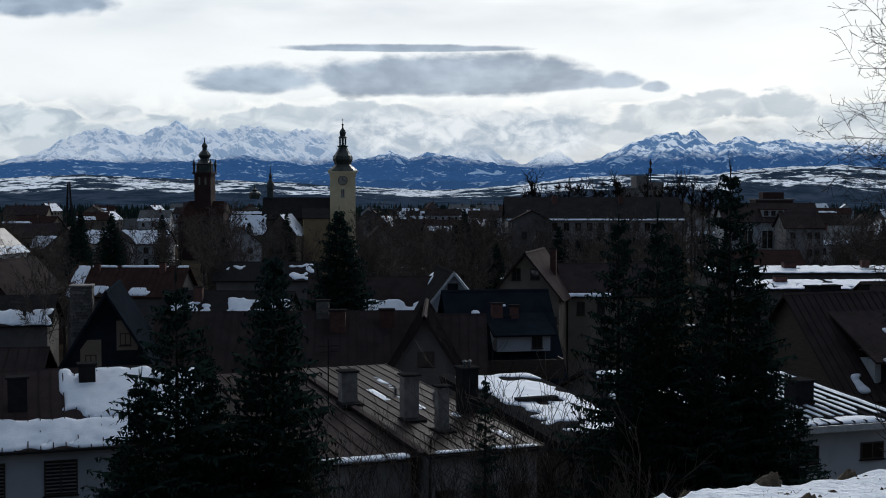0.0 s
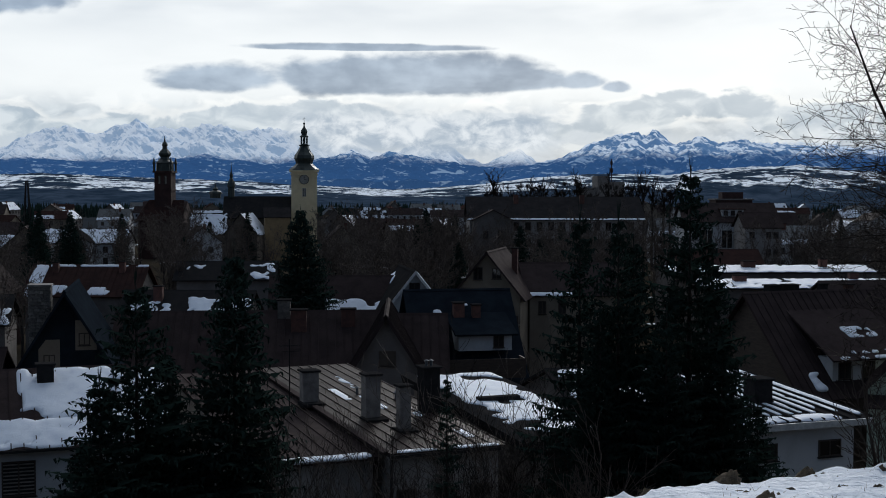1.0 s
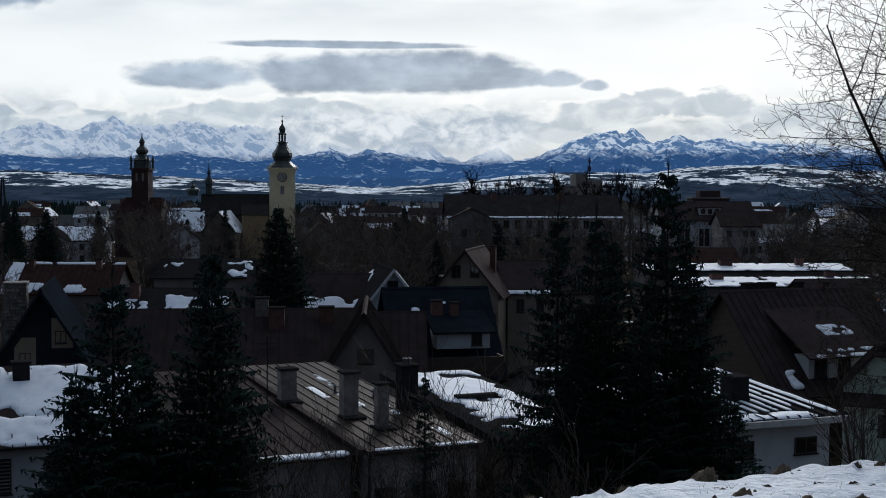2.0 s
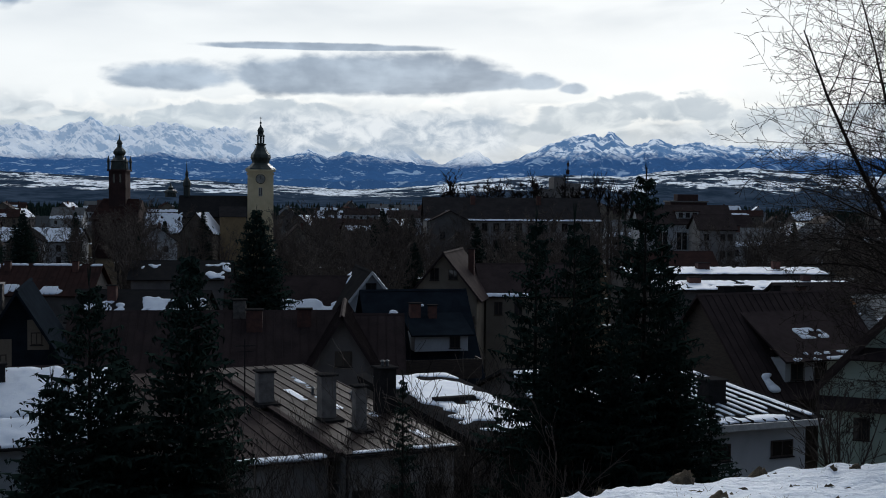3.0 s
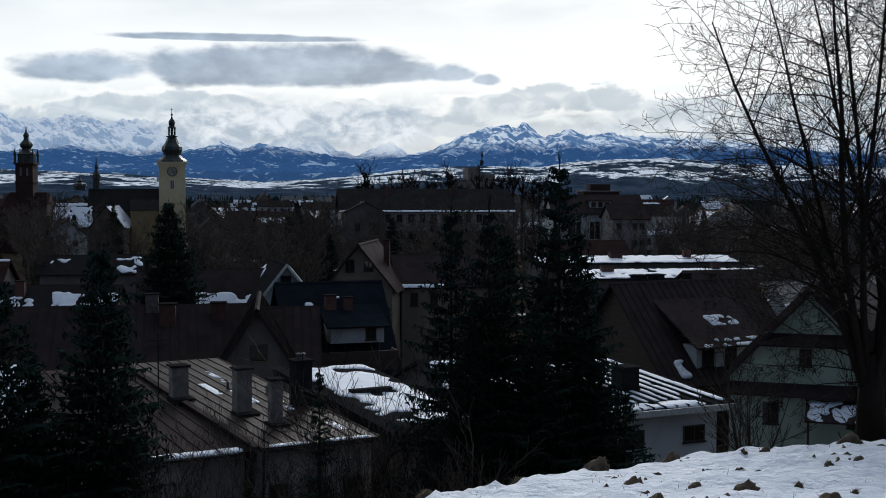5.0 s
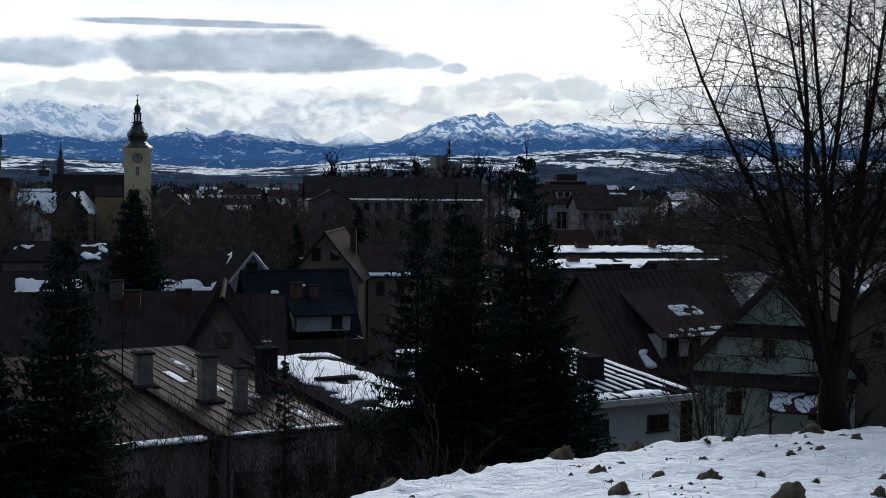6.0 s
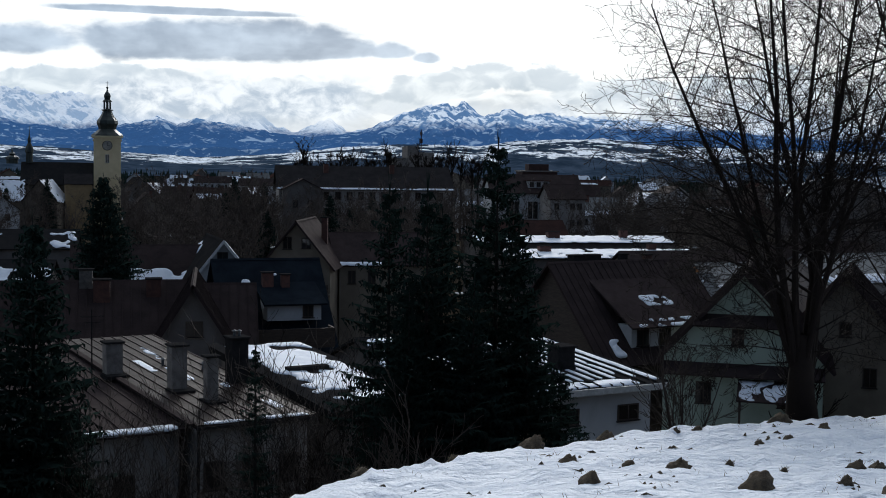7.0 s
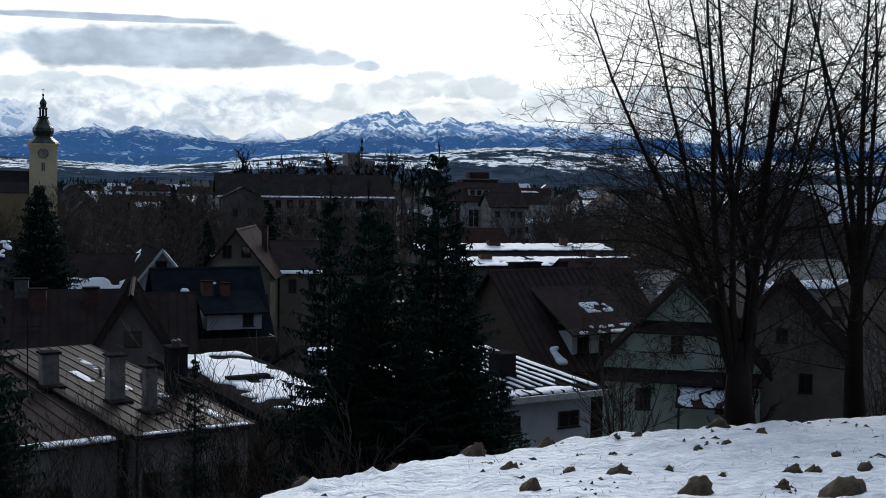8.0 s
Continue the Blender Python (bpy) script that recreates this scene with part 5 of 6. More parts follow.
def barrel_hall():
    """A wide hall under a curved grey roof."""
    B = empty("sports_hall", pose(112, 214, 0, 0, 0, -26), "wide grey hall under a curved sheet roof", "building")
    arc = [(9.5 * math.cos(math.pi * k / 14), 11.0 + 6.0 * math.sin(math.pi * k / 14)) for k in range(15)]
    part("wall", prism([(-9.3, -1), (9.3, -1), (9.3, 11.0)] + [(0.98 * u, z - 0.2) for u, z in arc[1:-1]] + [(-9.3, 11.0)], -12, 12), M["plaster"], B)
    bm = bmesh.new()
    rows = [[bm.verts.new((u, y, z)) for u, z in arc] for y in (-12.6, 12.6)]
    inner = [[bm.verts.new((u * 0.985, y, z - 0.25)) for u, z in arc] for y in (-12.6, 12.6)]
    for k in range(14):
        bm.faces.new((rows[0][k], rows[0][k + 1], rows[1][k + 1], rows[1][k]))
        bm.faces.new((inner[0][k + 1], inner[0][k], inner[1][k], inner[1][k + 1]))
        bm.faces.new((rows[0][k], inner[0][k], inner[0][k + 1], rows[0][k + 1]))
        bm.faces.new((rows[1][k + 1], inner[1][k + 1], inner[1][k], rows[1][k]))
    part("curved_roof", bm, M["roof_tin"], B, "curved grey sheet metal roof", smooth=True)
    for k in range(7):
        window(B, -7.2 + 2.4 * k, 9.2, 1.9, 1.8, -12.0)


barrel_hall()
house(136, 226, 0, -30, 38, 22, 10.0, 17.2, "plaster", "roof_tin", 0.5, 0, wins=[("f", -15 + 5 * k, 7.8, 1.6, 1.6) for k in range(7)], label="large shed with a broad snow-covered roof", name="shed", category="building", snow=[("f", 0, 1, 0, 1, 0.02)])
TOWN_EXTRA = [(112, 214, 20), (136, 226, 26)]

# grain works on the skyline
GW = empty("silo_works", pose(70.5, 440, -2.5, 0, 0, 5), "tall grey concrete silo works with rooftop antenna", "building")
part("tower_block", boxes((-4, 0, -4, 4, -1, 27), (0.02, 5.5, -4, 4, -1, 25)), M["concrete"], GW)
part("antenna_mast", boxes((1.75, 2.05, -0.15, 0.15, 25.003, 33.0), (1.45, 2.35, -0.4, 0.4, 28.2, 29.8), (1.55, 2.25, -0.3, 0.3, 31.0, 32.2)), M["brick_red"], GW)
part("wing", boxes((-9, -4.02, -3.5, 3.5, -1, 23)), M["concrete"], GW)
for k in range(4):
    window(GW, -3 + 1.9 * k, 23, 0.8, 1.4, -4.0)
CC = empty("telecom_block", pose(125, 480, 0), "far grey block with a flat stepped roof", "building")
part("body", boxes((-7, 7, -5, 5, -1, 16), (-4, 4, -3, 3, 16.003, 19)), M["brick_red"], CC)
part("roof_slab", boxes((-7.5, 7.5, -5.5, 5.5, 16.003, 16.5)), M["concrete"], CC)
# lattice mast
MA = empty("mast", pose(-184, 620, 0), "thin grey lattice mast above the roofs", "mast")
for sx in (-1, 1):
    for sy in (-1, 1):
        bm = boxes((-0.2, 0.2, -0.2, 0.2, 0, 24))
        for v in bm.verts:
            k = 1.6 - 1.2 * max(0, v.co.z) / 24
            v.co.x, v.co.y = v.co.x + sx * k, v.co.y + sy * k
        part("leg", bm, M["dark_metal"], MA)
for k in range(8):
    r = 1.6 - 1.2 * k / 8
    part("brace", boxes((-r, r, -0.12, 0.12, 3 * k + 1, 3 * k + 1.25)), M["dark_metal"], MA)

# houses of the near left quarter
house(-79.5, 318, 0, -2, 21, 11, 6.0, 9.3, "plaster_white", "roof_felt", 0.5, 0, wins=[("f", -9 + 3 * k, z, 1.2, 1.5) for k in (0, 1, 5, 6) for z in (4.4, 1.6)], label="long white house with a snowy roof", snow=[("f", 0, 1, 0, 1, 0.0)])
house(-80.5, 311.5, 0, 90, 6, 7.5, 6.5, 9.2, "plaster_white", "roof_felt", 0.6, 0, wins=[("l", -1.6, 4.4, 1.2, 1.8), ("l", 1.6, 4.4, 1.2, 1.8), ("l", 0, 7.4, 0.8, 0.8)], label="white gabled bay of a house", snow=())
house(-92.5, 300, 0, 3, 9, 8, 5.6, 8.4, "plaster_beige", "roof_felt", 0.4, 0, wins=[("f", -2, 3.9, 1, 1.4), ("f", 2, 3.9, 1, 1.4)], label="small beige house with a snowy roof", snow=[("f", 0, 1, 0, 1, 0.0)])
house(-106, 330, 0, 4, 26, 11, 7.2, 10.6, "plaster_beige", "roof_brown", 0.5, 0, wins=[("f", -10 + 2.8 * k, z, 1.3, 1.4) for k in range(8) for z in (5.4, 2.4)], label="long beige house under a brown roof")
house(-104, 285, 0, 80, 12, 8, 6.8, 11.0, "plaster_beige", "roof_rust", 0.5, 0, wins=[("l", -1.6, 5, 1, 1.3), ("l", 1.6, 5, 1, 1.3)], label="gabled house with a rusty red roof")
house(-37.5, 152, 0, -4, 13, 9, 6.6, 9.7, "plaster", "roof_rust", 0.5, 0.7, label="low house with a rusty red-brown roof", snow=[("f", 0.02, 0.14, 0.0, 1.0, 0.05), ("f", 0.2, 0.42, 0.0, 0.35, 0.25), ("f", 0.55, 0.75, 0.05, 0.3, 0.25), ("f", 0.15, 1.0, 0.93, 1.0, 0.25)], chims=[(-4, -1, 0.4, 0.7, "brick"), (4, -1, 0.5, 0.7, "brick")])
house(-22.5, 133, 0, -6, 13, 9, 5.4, 8.1, "plaster", "roof_felt", 0.5, 0, label="low house with half-melted roof snow", snow=[("f", 0.05, 0.5, 0.0, 0.7, 0.38), ("f", 0.5, 1.0, 0.0, 0.8, 0.35)], chims=[(-3, -1.5, 0.6, 0.9, "brick")])
house(-46, 128, 0, 10, 12, 9, 5.6, 8.0, "plaster", "roof_felt", 0.5, 0, label="low house with half-melted roof snow", snow=[("f", 0, 1, 0.0, 0.6, 0.2)])
house(-24.5, 175, 0, 3, 13, 8, 6.8, 8.9, "plaster", "roof_felt", 0.5, 0, label="low dark-roofed house with thin snow patches", snow=[("f", 0.02, 0.3, 0.1, 0.8, 0.6), ("f", 0.6, 0.98, 0.0, 0.9, 0.6)])
house(-52, 150, 0, 75, 11, 8, 6.8, 10.6, "brick_red", "roof_brown", 0.5, 0, label="dark brick gabled house with patchy snow", snow=[("b", 0, 0.8, 0.1, 0.8, 0.2)])

# ---- the town's farther houses ----
TAKEN = TOWN_EXTRA + [(-27, 340, 16), (-46, 330, 14), (-68, 358, 18), (31, 268, 26), (62, 232, 16), (-84, 315, 24), (-106, 330, 18), (-104, 285, 12), (64, 420, 14), (125, 480, 14), (47, 160, 26), (-36, 152, 14), (-22, 150, 18), (-21, 175, 12), (-52, 150, 12), (-92, 300, 9)]
FAR_LOOKS = [("plaster", "roof_brown"), ("plaster_beige", "roof_rust"), ("plaster_white", "roof_brown"), ("plaster", "roof_felt"), ("plaster_beige", "roof_brown"), ("plaster_white", "roof_tin")]


def free(x, y, r):
    for tx, ty, tr in TAKEN:
        if math.hypot(x - tx, y - ty) < r + tr:
            return False
    return True


def far_town():
    rng = random.Random(31)
    made = []
    for k, (wall, roof) in enumerate(FAR_LOOKS * 2):
        w, d, e = rng.uniform(10, 19), rng.uniform(8, 11), rng.uniform(5.5, 9.5)
        n = int(w / 3)
        wins = [("f", -w / 2 + w * (i + 0.5) / n, z, 1.1, 1.4) for i in range(n) for z in ((e - 1.6, e - 4.4) if e > 6.5 else (e - 1.7,))] + [("l", x, e - 1.6, 1.0, 1.3) for x in (-1.8, 1.8)]
        snow = [[("f", 0, 1, 0, 1, 0.05)], [("f", 0, 0.6, 0, 0.5, 0.2)], [], [("f", 0.1, 1, 0.2, 1, 0.3)], [], [("b", 0, 1, 0, 1, 0.0), ("f", 0, 1, 0, 0.3, 0.2)]][k % 6]
        h = house(0, 0, -100, 0, w, d, e, e + rng.uniform(2.4, 4.2), wall, roof, 0.5, 0, wins=wins if k < 12 else [], chims=[(rng.uniform(-3, 3), -1.0, 0.6, 0.8, "brick")], snow=snow,
                  label="town house with %s walls%s" % ({"plaster": "grey", "plaster_beige": "beige", "plaster_white": "white"}[wall], " and snow on its roof" if snow else " and a dark roof"), group="houses of the town")
        made.append(h)
    count = 0
    first = set()
    tries = 0
    while count < 105 and tries < 4000:
        tries += 1
        a, d = rng.uniform(-21, 36), 190 + 640 * rng.random() ** 0.8
        x, y = d * math.sin(radians(a)), d * math.cos(radians(a))
        if not free(x, y, 11) or (-0.29 < x / y < -0.19 and y < 318) or (0.22 < x / y < 0.31 and y < 245):
            continue
        TAKEN.append((x, y, 9))
        k = count % len(made)
        m = pose(x, y, ground_z(x, y), 0, 0, rng.choice((-12, -4, 3, 8, 15, 80, 95, 103)) + rng.uniform(-4, 4))
        if k in first:
            copy_thing(made[k], m)
        else:
            made[k].matrix_world = m
            first.add(k)
        count += 1


far_town()

# ---- trees ----
def big_trees():
    stems = [(-90, 14, 8.6, 0.092, 1.3), (-84, 10, 8.9, 0.070, 1.7), (-93, 7, 9.4, 0.098, 1.2), (-110, 4, 9.8, 0.080, 1.5), (-20, 2, 10.0, 0.080, 1.5), (80, 1, 10.4, 0.104, 1.1), (92, 4, 10.2, 0.100, 0.9), (85, 8, 9.2, 0.066, 1.6), (20, 10, 9.0, 0.060, 1.6), (180, 8, 9.0, 0.070, 1.5),
             (-85, 22, 5.4, 0.034, 2.5), (-96, 32, 4.8, 0.028, 2.5), (-80, 42, 4.4, 0.025, 2.4), (-100, 54, 4.0, 0.022, 2.2), (-76, 66, 3.6, 0.019, 2.0), (-95, 80, 3.2, 0.017, 1.8), (-88, 92, 2.6, 0.016, 1.6), (80, 40, 3.6, 0.025, 2.4), (100, 62, 3.0, 0.020, 2.2), (95, 84, 2.4, 0.017, 1.8)]
    z = ground_z(12.5, 25.0)
    bare_tree("bare_tree", pose(12.5, 25.0, z, 0, -1, 0), "tall leafless many-stemmed tree on the snowy hill edge", stems, (20, 9, 5), 3, 12, (0.42, 0.19, 2.2), up=0.012, wander=0.06, bark="twig", thin=0.0050, spreadk=(36, 62), arch=0.05, grown=(0.29, 0.43), foot_ring=0.13)
    stems = [(-84, 10, 7.4, 0.080, 4.4), (-92, 5, 8.2, 0.090, 4.6), (-60, 18, 6.4, 0.050, 4.2), (70, 3, 8.4, 0.095, 4.6), (90, 8, 8.0, 0.080, 4.4), (88, 16, 6.8, 0.054, 4.2), (20, 8, 7.6, 0.064, 4.5), (170, 9, 7.6, 0.064, 4.5), (-88, 26, 6.2, 0.040, 3.2), (-80, 38, 5.0, 0.032, 3.0), (-82, 54, 4.2, 0.027, 3.0), (85, 34, 5.4, 0.034, 3.2), (-100, 70, 3.6, 0.022, 2.6), (-70, 86, 3.0, 0.019, 2.2)]
    z = ground_z(17.2, 28.2)
    bare_tree("bare_tree", pose(17.2, 28.2, z, 0, 0, 0), "second leafless tree with upright stems by the hill edge", stems, (18, 9, 5), 3, 21, (0.32, 0.12, 5.1), up=0.012, wander=0.06, bark="twig", thin=0.0052, spreadk=(36, 62), arch=0.045, grown=(0.27, 0.41), foot_ring=0.08)
    bare_tree("bare_tree", pose(23.0, 32.0, ground_z(23.0, 32.0), 0, 0, 0), "leafless tree at the edge of the hill", stems, (8, 6, 4), 3, 27, (0.24, 0.17, 2.6), up=0.03, wander=0.08, bark="twig", thin=0.006)


big_trees()


def near_spruces():
    """Two close groups of spruces; each grown tree is one of five shapes, turned and scaled."""
    shapes = [spruce("spruce", pose(0, 0, -300), "tall dark green spruce in a dense group", 11.0, r, seed, 0.25, 0.15, rag, 0.03, 1.0, "spruces below the hill")
              for r, seed, rag in ((2.6, 1, 0.28), (2.35, 2, 0.36), (2.9, 3, 0.34))]
    loose = [spruce("spruce", pose(0, 0, -300), "dark spruce standing before the houses", 11.0, r, seed, 0.25, 0.18, rag, 0.03, d, "spruces below the hill")
             for r, seed, rag, d in ((2.5, 11, 0.32, 1.5), (2.8, 12, 0.5, 1.0))]
    spots = [(8.62, 37.8, 19.4, shapes[0], 10, 1.0), (5.45, 39.0, 17.9, shapes[1], 80, 0.95), (6.35, 37.2, 18.0, shapes[2], 150, 0.85), (7.2, 39.4, 17.2, shapes[0], 220, 1.0), (9.6, 39.0, 16.6, shapes[1], 300, 1.05),
             (5.7, 36.4, 14.8, shapes[2], 20, 0.9), (9.4, 36.8, 14.2, shapes[1], 130, 1.3), (7.6, 36.2, 15.3, shapes[2], 260, 1.0), (10.7, 37.6, 12.2, shapes[1], 60, 1.4),
             (-5.6, 41.5, 16.7, loose[0], 40, 1.05), (-8.5, 40.0, 15.9, loose[1], 110, 1.1), (-9.3, 38.5, 13.0, loose[1], 200, 1.25), (-7.9, 41.5, 13.4, loose[0], 310, 1.2)]
    placed = set()
    for x, y, top, kind, turn, wide in spots:
        z = ground_z(x, y)
        k = (top - z) / 11.0
        m = pose(x, y, z - 0.05, 0, 0, turn)
        if kind in placed:
            ob = copy_thing(kind, m)
        else:
            placed.add(kind)
            ob = kind
            ob.matrix_world = m
        ob.scale = (k * wide, k * wide, k)
    x, y = 1.25, 37.0
    z = ground_z(x, y)
    spruce("spruce", pose(x, y, z), "thin young spruce before the apartment block", 13.1 - z, 1.45, 15, 0.32, 0.13, 0.4, 0.08, 0.9, "spruces below the hill")


near_spruces()


def mid_trees():
    rng = random.Random(8)
    sp = []
    for k in range(4):
        sp.append(spruce("spruce", pose(0, 0, -200), "dark spruce between the town houses", (12, 14, 16, 11)[k], (3.0, 3.4, 4.0, 3.2)[k], 40 + k, 0.42, 0.34, 0.3, 0.05, 1.25, "spruces in the town"))
    spots = [(2, 205, 1), (7.5, 178, 0), (4, 240, 2), (17.5, 190, 1), (21, 193, 0), (24.5, 196, 1), (26, 180, 3), (-59, 205, 2), (-62, 211, 1), (-55, 215, 0), (-66, 296, 1), (-77, 298, 3), (-86, 290, 1), (-88, 292, 0), (-81, 300, 3), (36, 160, 1), (39, 163, 3), (-47, 305, 0), (-40, 322, 1), (-68, 118, 3), (0, 262, 0), (12, 300, 1), (-40, 230, 3), (84, 240, 1), (95, 210, 0), (50, 206, 3), (-53.5, 186, 1), (-50, 190, 2)]
    spruce("spruce", pose(-8.5, 103.0, ground_z(-8.5, 103.0) - 0.3), "tall broad dark spruce behind the brown roofs", 17.6, 5.8, 48, 0.48, 0.36, 0.28, 0.05, 1.6, "spruces in the town")
    used = set()
    for x, y, k in spots:
        m = pose(x, y, ground_z(x, y) - 0.3, 0, 0, rng.uniform(0, 360))
        if k in used:
            copy_thing(sp[k], m)
        else:
            sp[k].matrix_world = m
            used.add(k)
    bt = []
    for k in range(5):
        st = [(rng.uniform(0, 360), rng.uniform(4, 30), rng.uniform(6.5, 9.5), rng.uniform(0.09, 0.15), rng.uniform(2.0, 4.5)) for _ in range(6)]
        bt.append(bare_tree("bare_tree", pose(0, 0, -200), "leafless brown tree among the houses", st, (9, 6, 4), 3, 60 + k, (0.22, 0.16, 4.5), up=0.05, wander=0.1, thin=0.02, bark="bark", twig="twig_brown", group="leafless trees in the town"))
    used = set()
    n = 0
    tries = 0
    while n < 270 and tries < 3000:
        tries += 1
        a, d = rng.uniform(-20, 34), 130 + 230 * rng.random()
        x, y = d * math.sin(radians(a)), d * math.cos(radians(a))
        if any(math.hypot(x - tx, y - ty) < tr * 0.75 for tx, ty, tr in TAKEN):
            continue
        if d < 170 and rng.random() < 0.5:
            continue
        if ((-0.29 < x / y < -0.20 and y < 316) or (0.225 < x / y < 0.31 and y < 240) or (0.46 < x / y and y < 230) or (-0.165 < x / y < -0.10 and y < 326)) and rng.random() < 0.8:
            continue
        if abs(x / y + 0.079) < 0.018 and y < 340 and rng.random() < 0.85:
            continue
        k = rng.randrange(5)
        m = pose(x, y, ground_z(x, y) - 0.2, 0, 0, rng.uniform(0, 360)) @ Matrix.Scale(rng.uniform(0.75, 1.2), 4)
        if k in used:
            c = copy_thing(bt[k], m)
            c.scale = m.to_scale()
        else:
            bt[k].matrix_world = m
            used.add(k)
        n += 1
    # tall pollarded trees with dark nests above the school
    for i in range(24):
        x = 19 + 1.9 * i + rng.uniform(-1.0, 1.0)
        y = 292 + rng.uniform(-8, 12)
        hgt = rng.uniform(20, 25)
        v, f = [], []
        T = empty("pollarded_tree", pose(x, y, -0.3), "tall bare pollarded tree with dark twig clumps", "tree", "pollarded trees on the skyline")
        pts = [Vector((0.15 * math.sin(j * 1.7 + i), 0, hgt * 0.78 * j / 6)) for j in range(7)]
        tube(v, f, pts, [0.34 - 0.03 * j for j in range(7)], 6)
        link("trunk", v, f, M["bark"], T)
        v, f = [], []
        for j in range(7):
            h0 = hgt * rng.uniform(0.5, 0.78)
            limb(rng, v, f, Vector((0, 0, h0)), Vector((rng.uniform(-0.5, 0.5), rng.uniform(-0.5, 0.5), 1)), hgt * rng.uniform(0.16, 0.26), 0.16, 1, 3, 0.12, 0.08, (7, 6, 5), 0.035)
        link("crown", v, f, M["twig"], T)
        for j in range(3):
            v, f = [], []
            c = Vector((rng.uniform(-0.9, 0.9), rng.uniform(-0.5, 0.5), hgt * rng.uniform(0.72, 0.9)))
            for s in range(60):
                dd = Vector((rng.gauss(0, 1), rng.gauss(0, 1), rng.gauss(0, 1))).normalized()
                q = c + dd * rng.uniform(0.0, 0.5)
                tube(v, f, [q, q + Vector((rng.gauss(0, 0.3), rng.gauss(0, 0.3), rng.gauss(0, 0.3)))], [0.06, 0.04], 3)
            link("nest", v, f, M["twig"], T, "dark twig clump")


mid_trees()


def shrubs():
    rng = random.Random(77)
    spots = [(2.9, 40, 11.8), (3.6, 41, 12.4), (3.3, 38, 12.0), (4.3, 38, 11.8), (-4.2, 39, 9.6), (-3.6, 41, 10.0), (-2.4, 39, 9.0), (1.8, 36, 10.2), (4.1, 39, 11.0), (4.6, 42, 11.4), (3.2, 43, 10.0), (-1.9, 41, 10.6), (-1.2, 42, 10.2), (5.2, 34, 11.6), (5.5, 35, 11.0), (-3.2, 40, 9.0), (0.2, 39, 9.8), (4.9, 33, 11.4), (-2.6, 43, 9.4), (2.2, 38, 9.6), (18.4, 46, 8.0), (10.8, 27.5, 15.0), (13.8, 27.5, 14.8), (20, 31, 14.6), (22, 30, 15), (24.5, 33, 15.4)]
    for i, (x, y, top) in enumerate(spots):
        z = ground_z(x, y)
        h = max(1.5, top - z)
        st = [(rng.uniform(0, 360), rng.uniform(2, 16), h * rng.uniform(0.7, 1.0), 0.04, 0.0) for _ in range(6)]
        bare_tree("shrub", pose(x, y, z - 0.1), "thin leafless brown sapling below the hill", st, (12, 7), 2, 300 + i, None, up=0.05, wander=0.07, thin=0.008, twig="twig" if i % 2 == 0 else "twig_brown", group="saplings below the hill", spreadk=(20, 42))


shrubs()


def woods_band():
    """A far belt of conifer wood across the valley."""
    rng = random.Random(5)
    v, f = [], []
    for k in range(7500):
        a = rng.uniform(-23, 38)
        d = rng.uniform(820, 1200)
        if noise.noise(Vector((a * 0.25, d * 0.006, 3))) < -0.12:
            continue
        x, y = d * math.sin(radians(a)), d * math.cos(radians(a))
        z = ground_z(x, y)
        h = rng.uniform(5, 10)
        r = h * 0.2
        for t in range(3):
            b = len(v)
            zb, zt, rr = z + h * 0.26 * t, z + h * (0.5 + 0.25 * t), r * (1 - 0.27 * t)
            a0 = rng.random() * 3
            for s in range(5):
                v.append((x + rr * math.cos(a0 + s * 1.2566) * rng.uniform(0.8, 1.2), y + rr * math.sin(a0 + s * 1.2566), zb))
            v.append((x, y, zt))
            f.extend((b + s, b + (s + 1) % 5, b + 5) for s in range(5))
    ob = link("woods", v, f, M["needles"])
    tagged(ob, "far dark belt of conifer wood across the valley", "woods", kind="stuff")


woods_band()

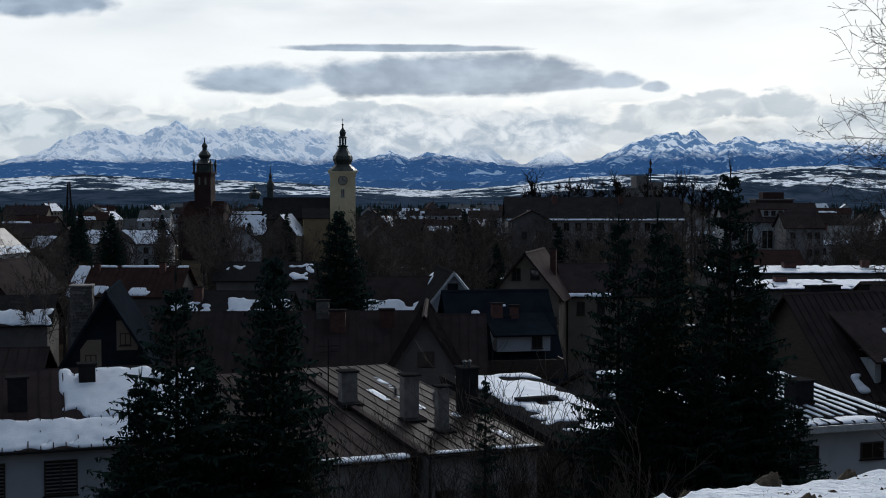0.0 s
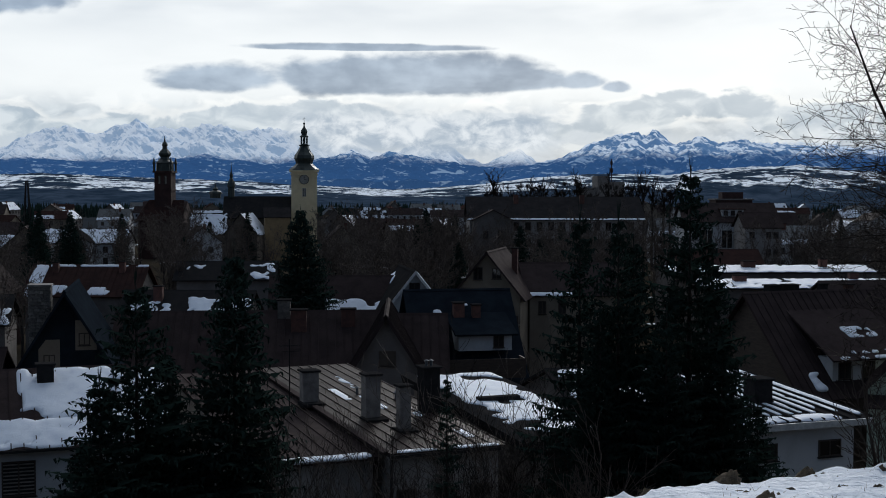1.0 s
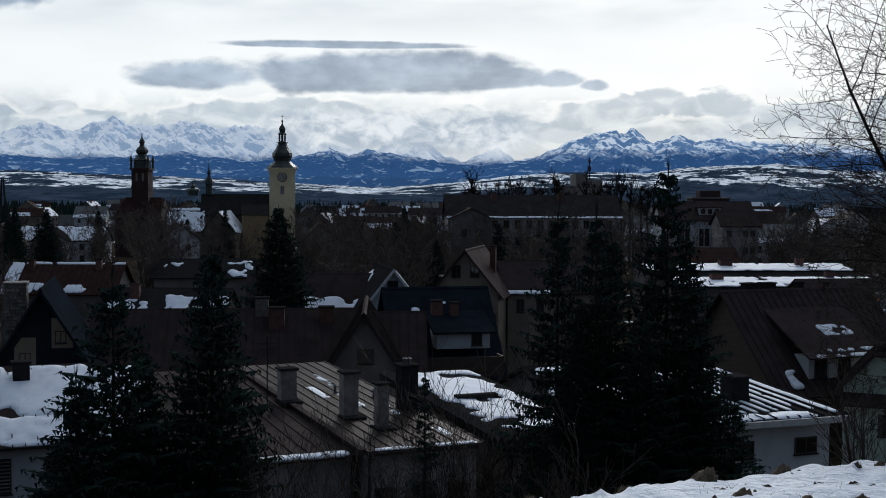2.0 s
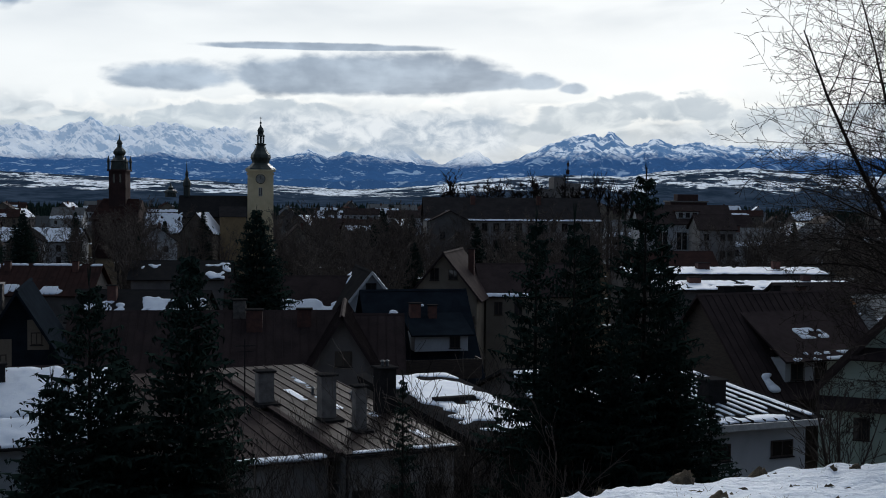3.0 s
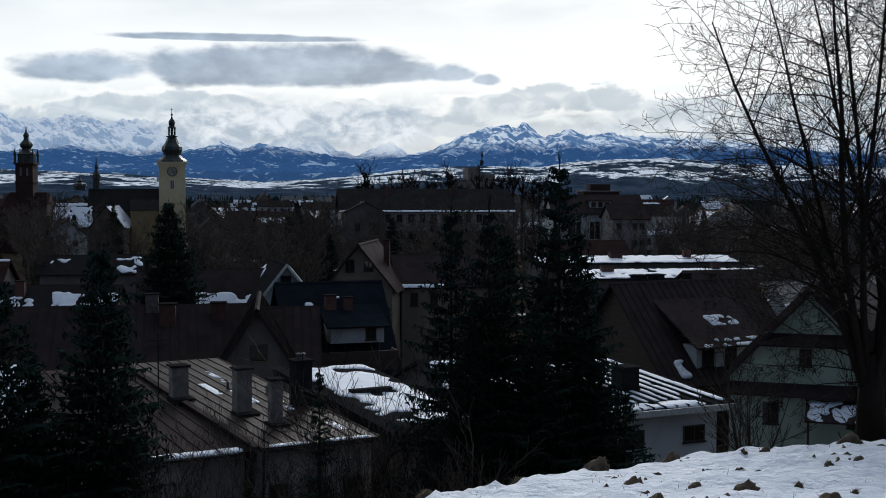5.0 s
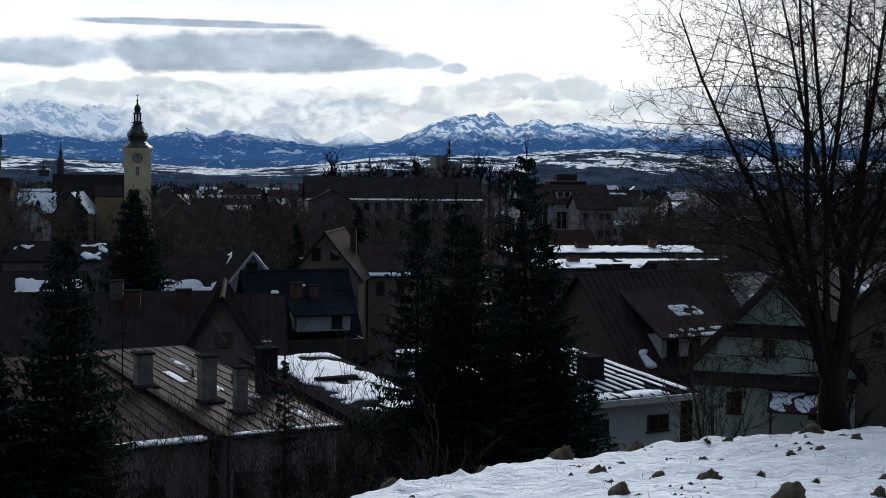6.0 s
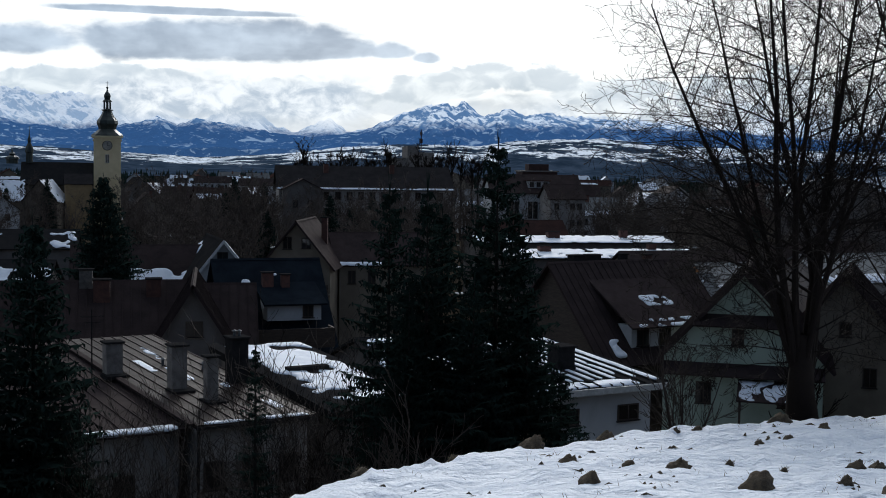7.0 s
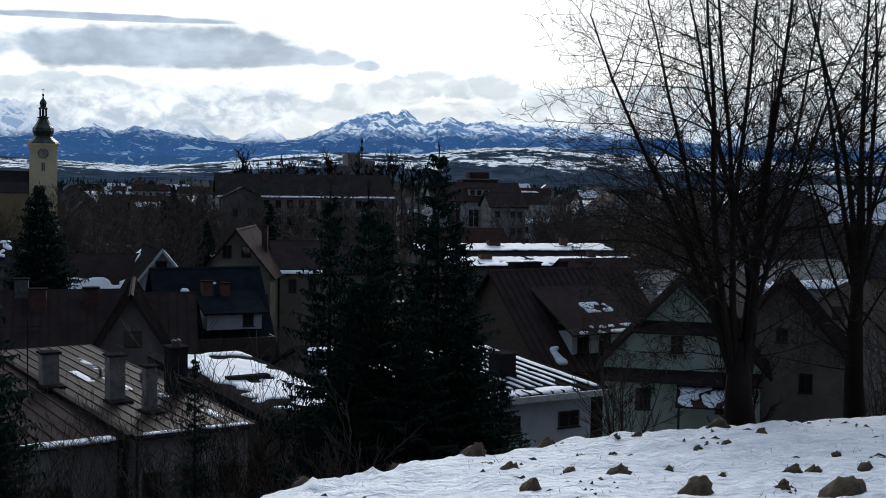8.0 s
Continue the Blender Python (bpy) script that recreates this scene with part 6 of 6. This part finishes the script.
# ---- the snowy hilltop: earth mounds and dead grass ----
def mounds():
    rng = random.Random(3)
    spots = [(4.75, 18.2, 0.44), (4.62, 15.8, 0.35), (5.11, 14.8, 0.18), (5.61, 14.4, 0.33), (5.76, 12.5, 0.42), (7.14, 11.8, 0.5), (6.79, 12.5, 0.2), (7.42, 13.4, 0.23), (7.84, 13.7, 0.22), (4.05, 13.0, 0.26), (1.9, 16.0, 0.28), (3.42, 17.6, 0.2), (6.6, 20.4, 0.4), (10.4, 21.7, 0.5), (6.84, 14.1, 0.12), (6.66, 15.3, 0.13), (7.94, 17.2, 0.15), (8.84, 18.1, 0.19), (10.1, 19.4, 0.27), (9.64, 16.2, 0.15), (9.77, 15.2, 0.16), (8.3, 20.5, 0.2), (7.9, 20.5, 0.18), (8.37, 13.4, 0.22)]
    for i, (x, y, w) in enumerate(spots):
        H = empty("earth_mound", pose(x, y, ground_z(x, y)), "small brown earth mound poking through the snow", "mound", "earth mounds in the snow")
        bm = bmesh.new()
        bmesh.ops.create_icosphere(bm, subdivisions=3, radius=1.0)
        sx, sy, sz = w * 0.46, w * rng.uniform(0.4, 0.55), w * rng.uniform(0.34, 0.5)
        for v in bm.verts:
            n = 1 + 0.45 * noise.noise(v.co * 1.9 + Vector((i * 9, 0, 0))) + 0.12 * noise.noise(v.co * 5 + Vector((i * 3, 0, 0)))
            k = 1 - 0.45 * max(0.0, v.co.z)
            v.co = Vector(((v.co.x * k + 0.25 * max(0.0, v.co.z)) * sx * n, v.co.y * k * sy * n, v.co.z * sz * n))
        part("soil", bm, M["earth"], H, smooth=True)
        vv, ff = [], []
        for k in range(22):
            p = Vector((rng.gauss(0, w * 0.26), rng.gauss(0, w * 0.24), sz * rng.uniform(0.1, 0.9)))
            q = p + Vector((rng.gauss(0, 0.06), rng.gauss(0, 0.06), rng.uniform(0.01, 0.05)))
            b = len(vv)
            vv.extend((p - Vector((0.004, 0, 0)), p + Vector((0.004, 0, 0)), q))
            ff.append((b, b + 1, b + 2))
        tagged(link("grass_tuft", vv, ff, M["grass"], H, "dry yellow grass blades"), kind="stuff")
    # crumbs of bare soil in the thin snow's dips, also painting their shade
    vv, ff = [], []
    for k in range(900):
        x, y = rng.uniform(0, 20), rng.uniform(10, 27)
        if math.hypot(x, y) > crest(math.degrees(math.atan2(x, y))) + 0.3 or noise.noise(Vector((x * 0.55, y * 0.55, 21))) < 0.08:
            continue
        z = ground_z(x, y)
        a, lx, ly, h = rng.uniform(0, 3.14), rng.uniform(0.03, 0.13), rng.uniform(0.015, 0.04), rng.uniform(0.012, 0.04)
        b = len(vv)
        for q in range(7):
            t = 2 * math.pi * q / 7
            u, w = lx * math.cos(t) * rng.uniform(0.7, 1.2), ly * math.sin(t) * rng.uniform(0.7, 1.2) + 0.35 * lx * math.cos(t) ** 2
            px, py = x + u * math.cos(a) - w * math.sin(a), y + u * math.sin(a) + w * math.cos(a)
            vv.append((px, py, ground_z(px, py) - 0.012))
        vv.append((x, y, z + h))
        ff.extend((b + q, b + (q + 1) % 7, b + 7) for q in range(7))
    tagged(link("soil_crumbs", vv, ff, M["earth"]), "crumbs of bare soil and dark crescents for shaded dips in thin snow", "soil", kind="stuff")
    vv, ff = [], []
    for k in range(5200):
        x, y = rng.uniform(-2, 22), rng.uniform(8, 30)
        a = math.degrees(math.atan2(x, y))
        if math.hypot(x, y) > crest(a) + 0.5 or noise.noise(Vector((x * 0.7, y * 0.7, 8))) < 0.18:
            continue
        z = ground_z(x, y) - 0.01
        q = Vector((x + rng.gauss(0, 0.05), y + rng.gauss(0, 0.05), z + rng.uniform(0.02, 0.10)))
        b = len(vv)
        vv.extend((Vector((x - 0.004, y, z)), Vector((x + 0.004, y, z)), q))
        ff.append((b, b + 1, b + 2))
    tagged(link("dead_grass", vv, ff, M["grass"]), "sparse dry grass blades through the snow", "grass", kind="stuff")


mounds()
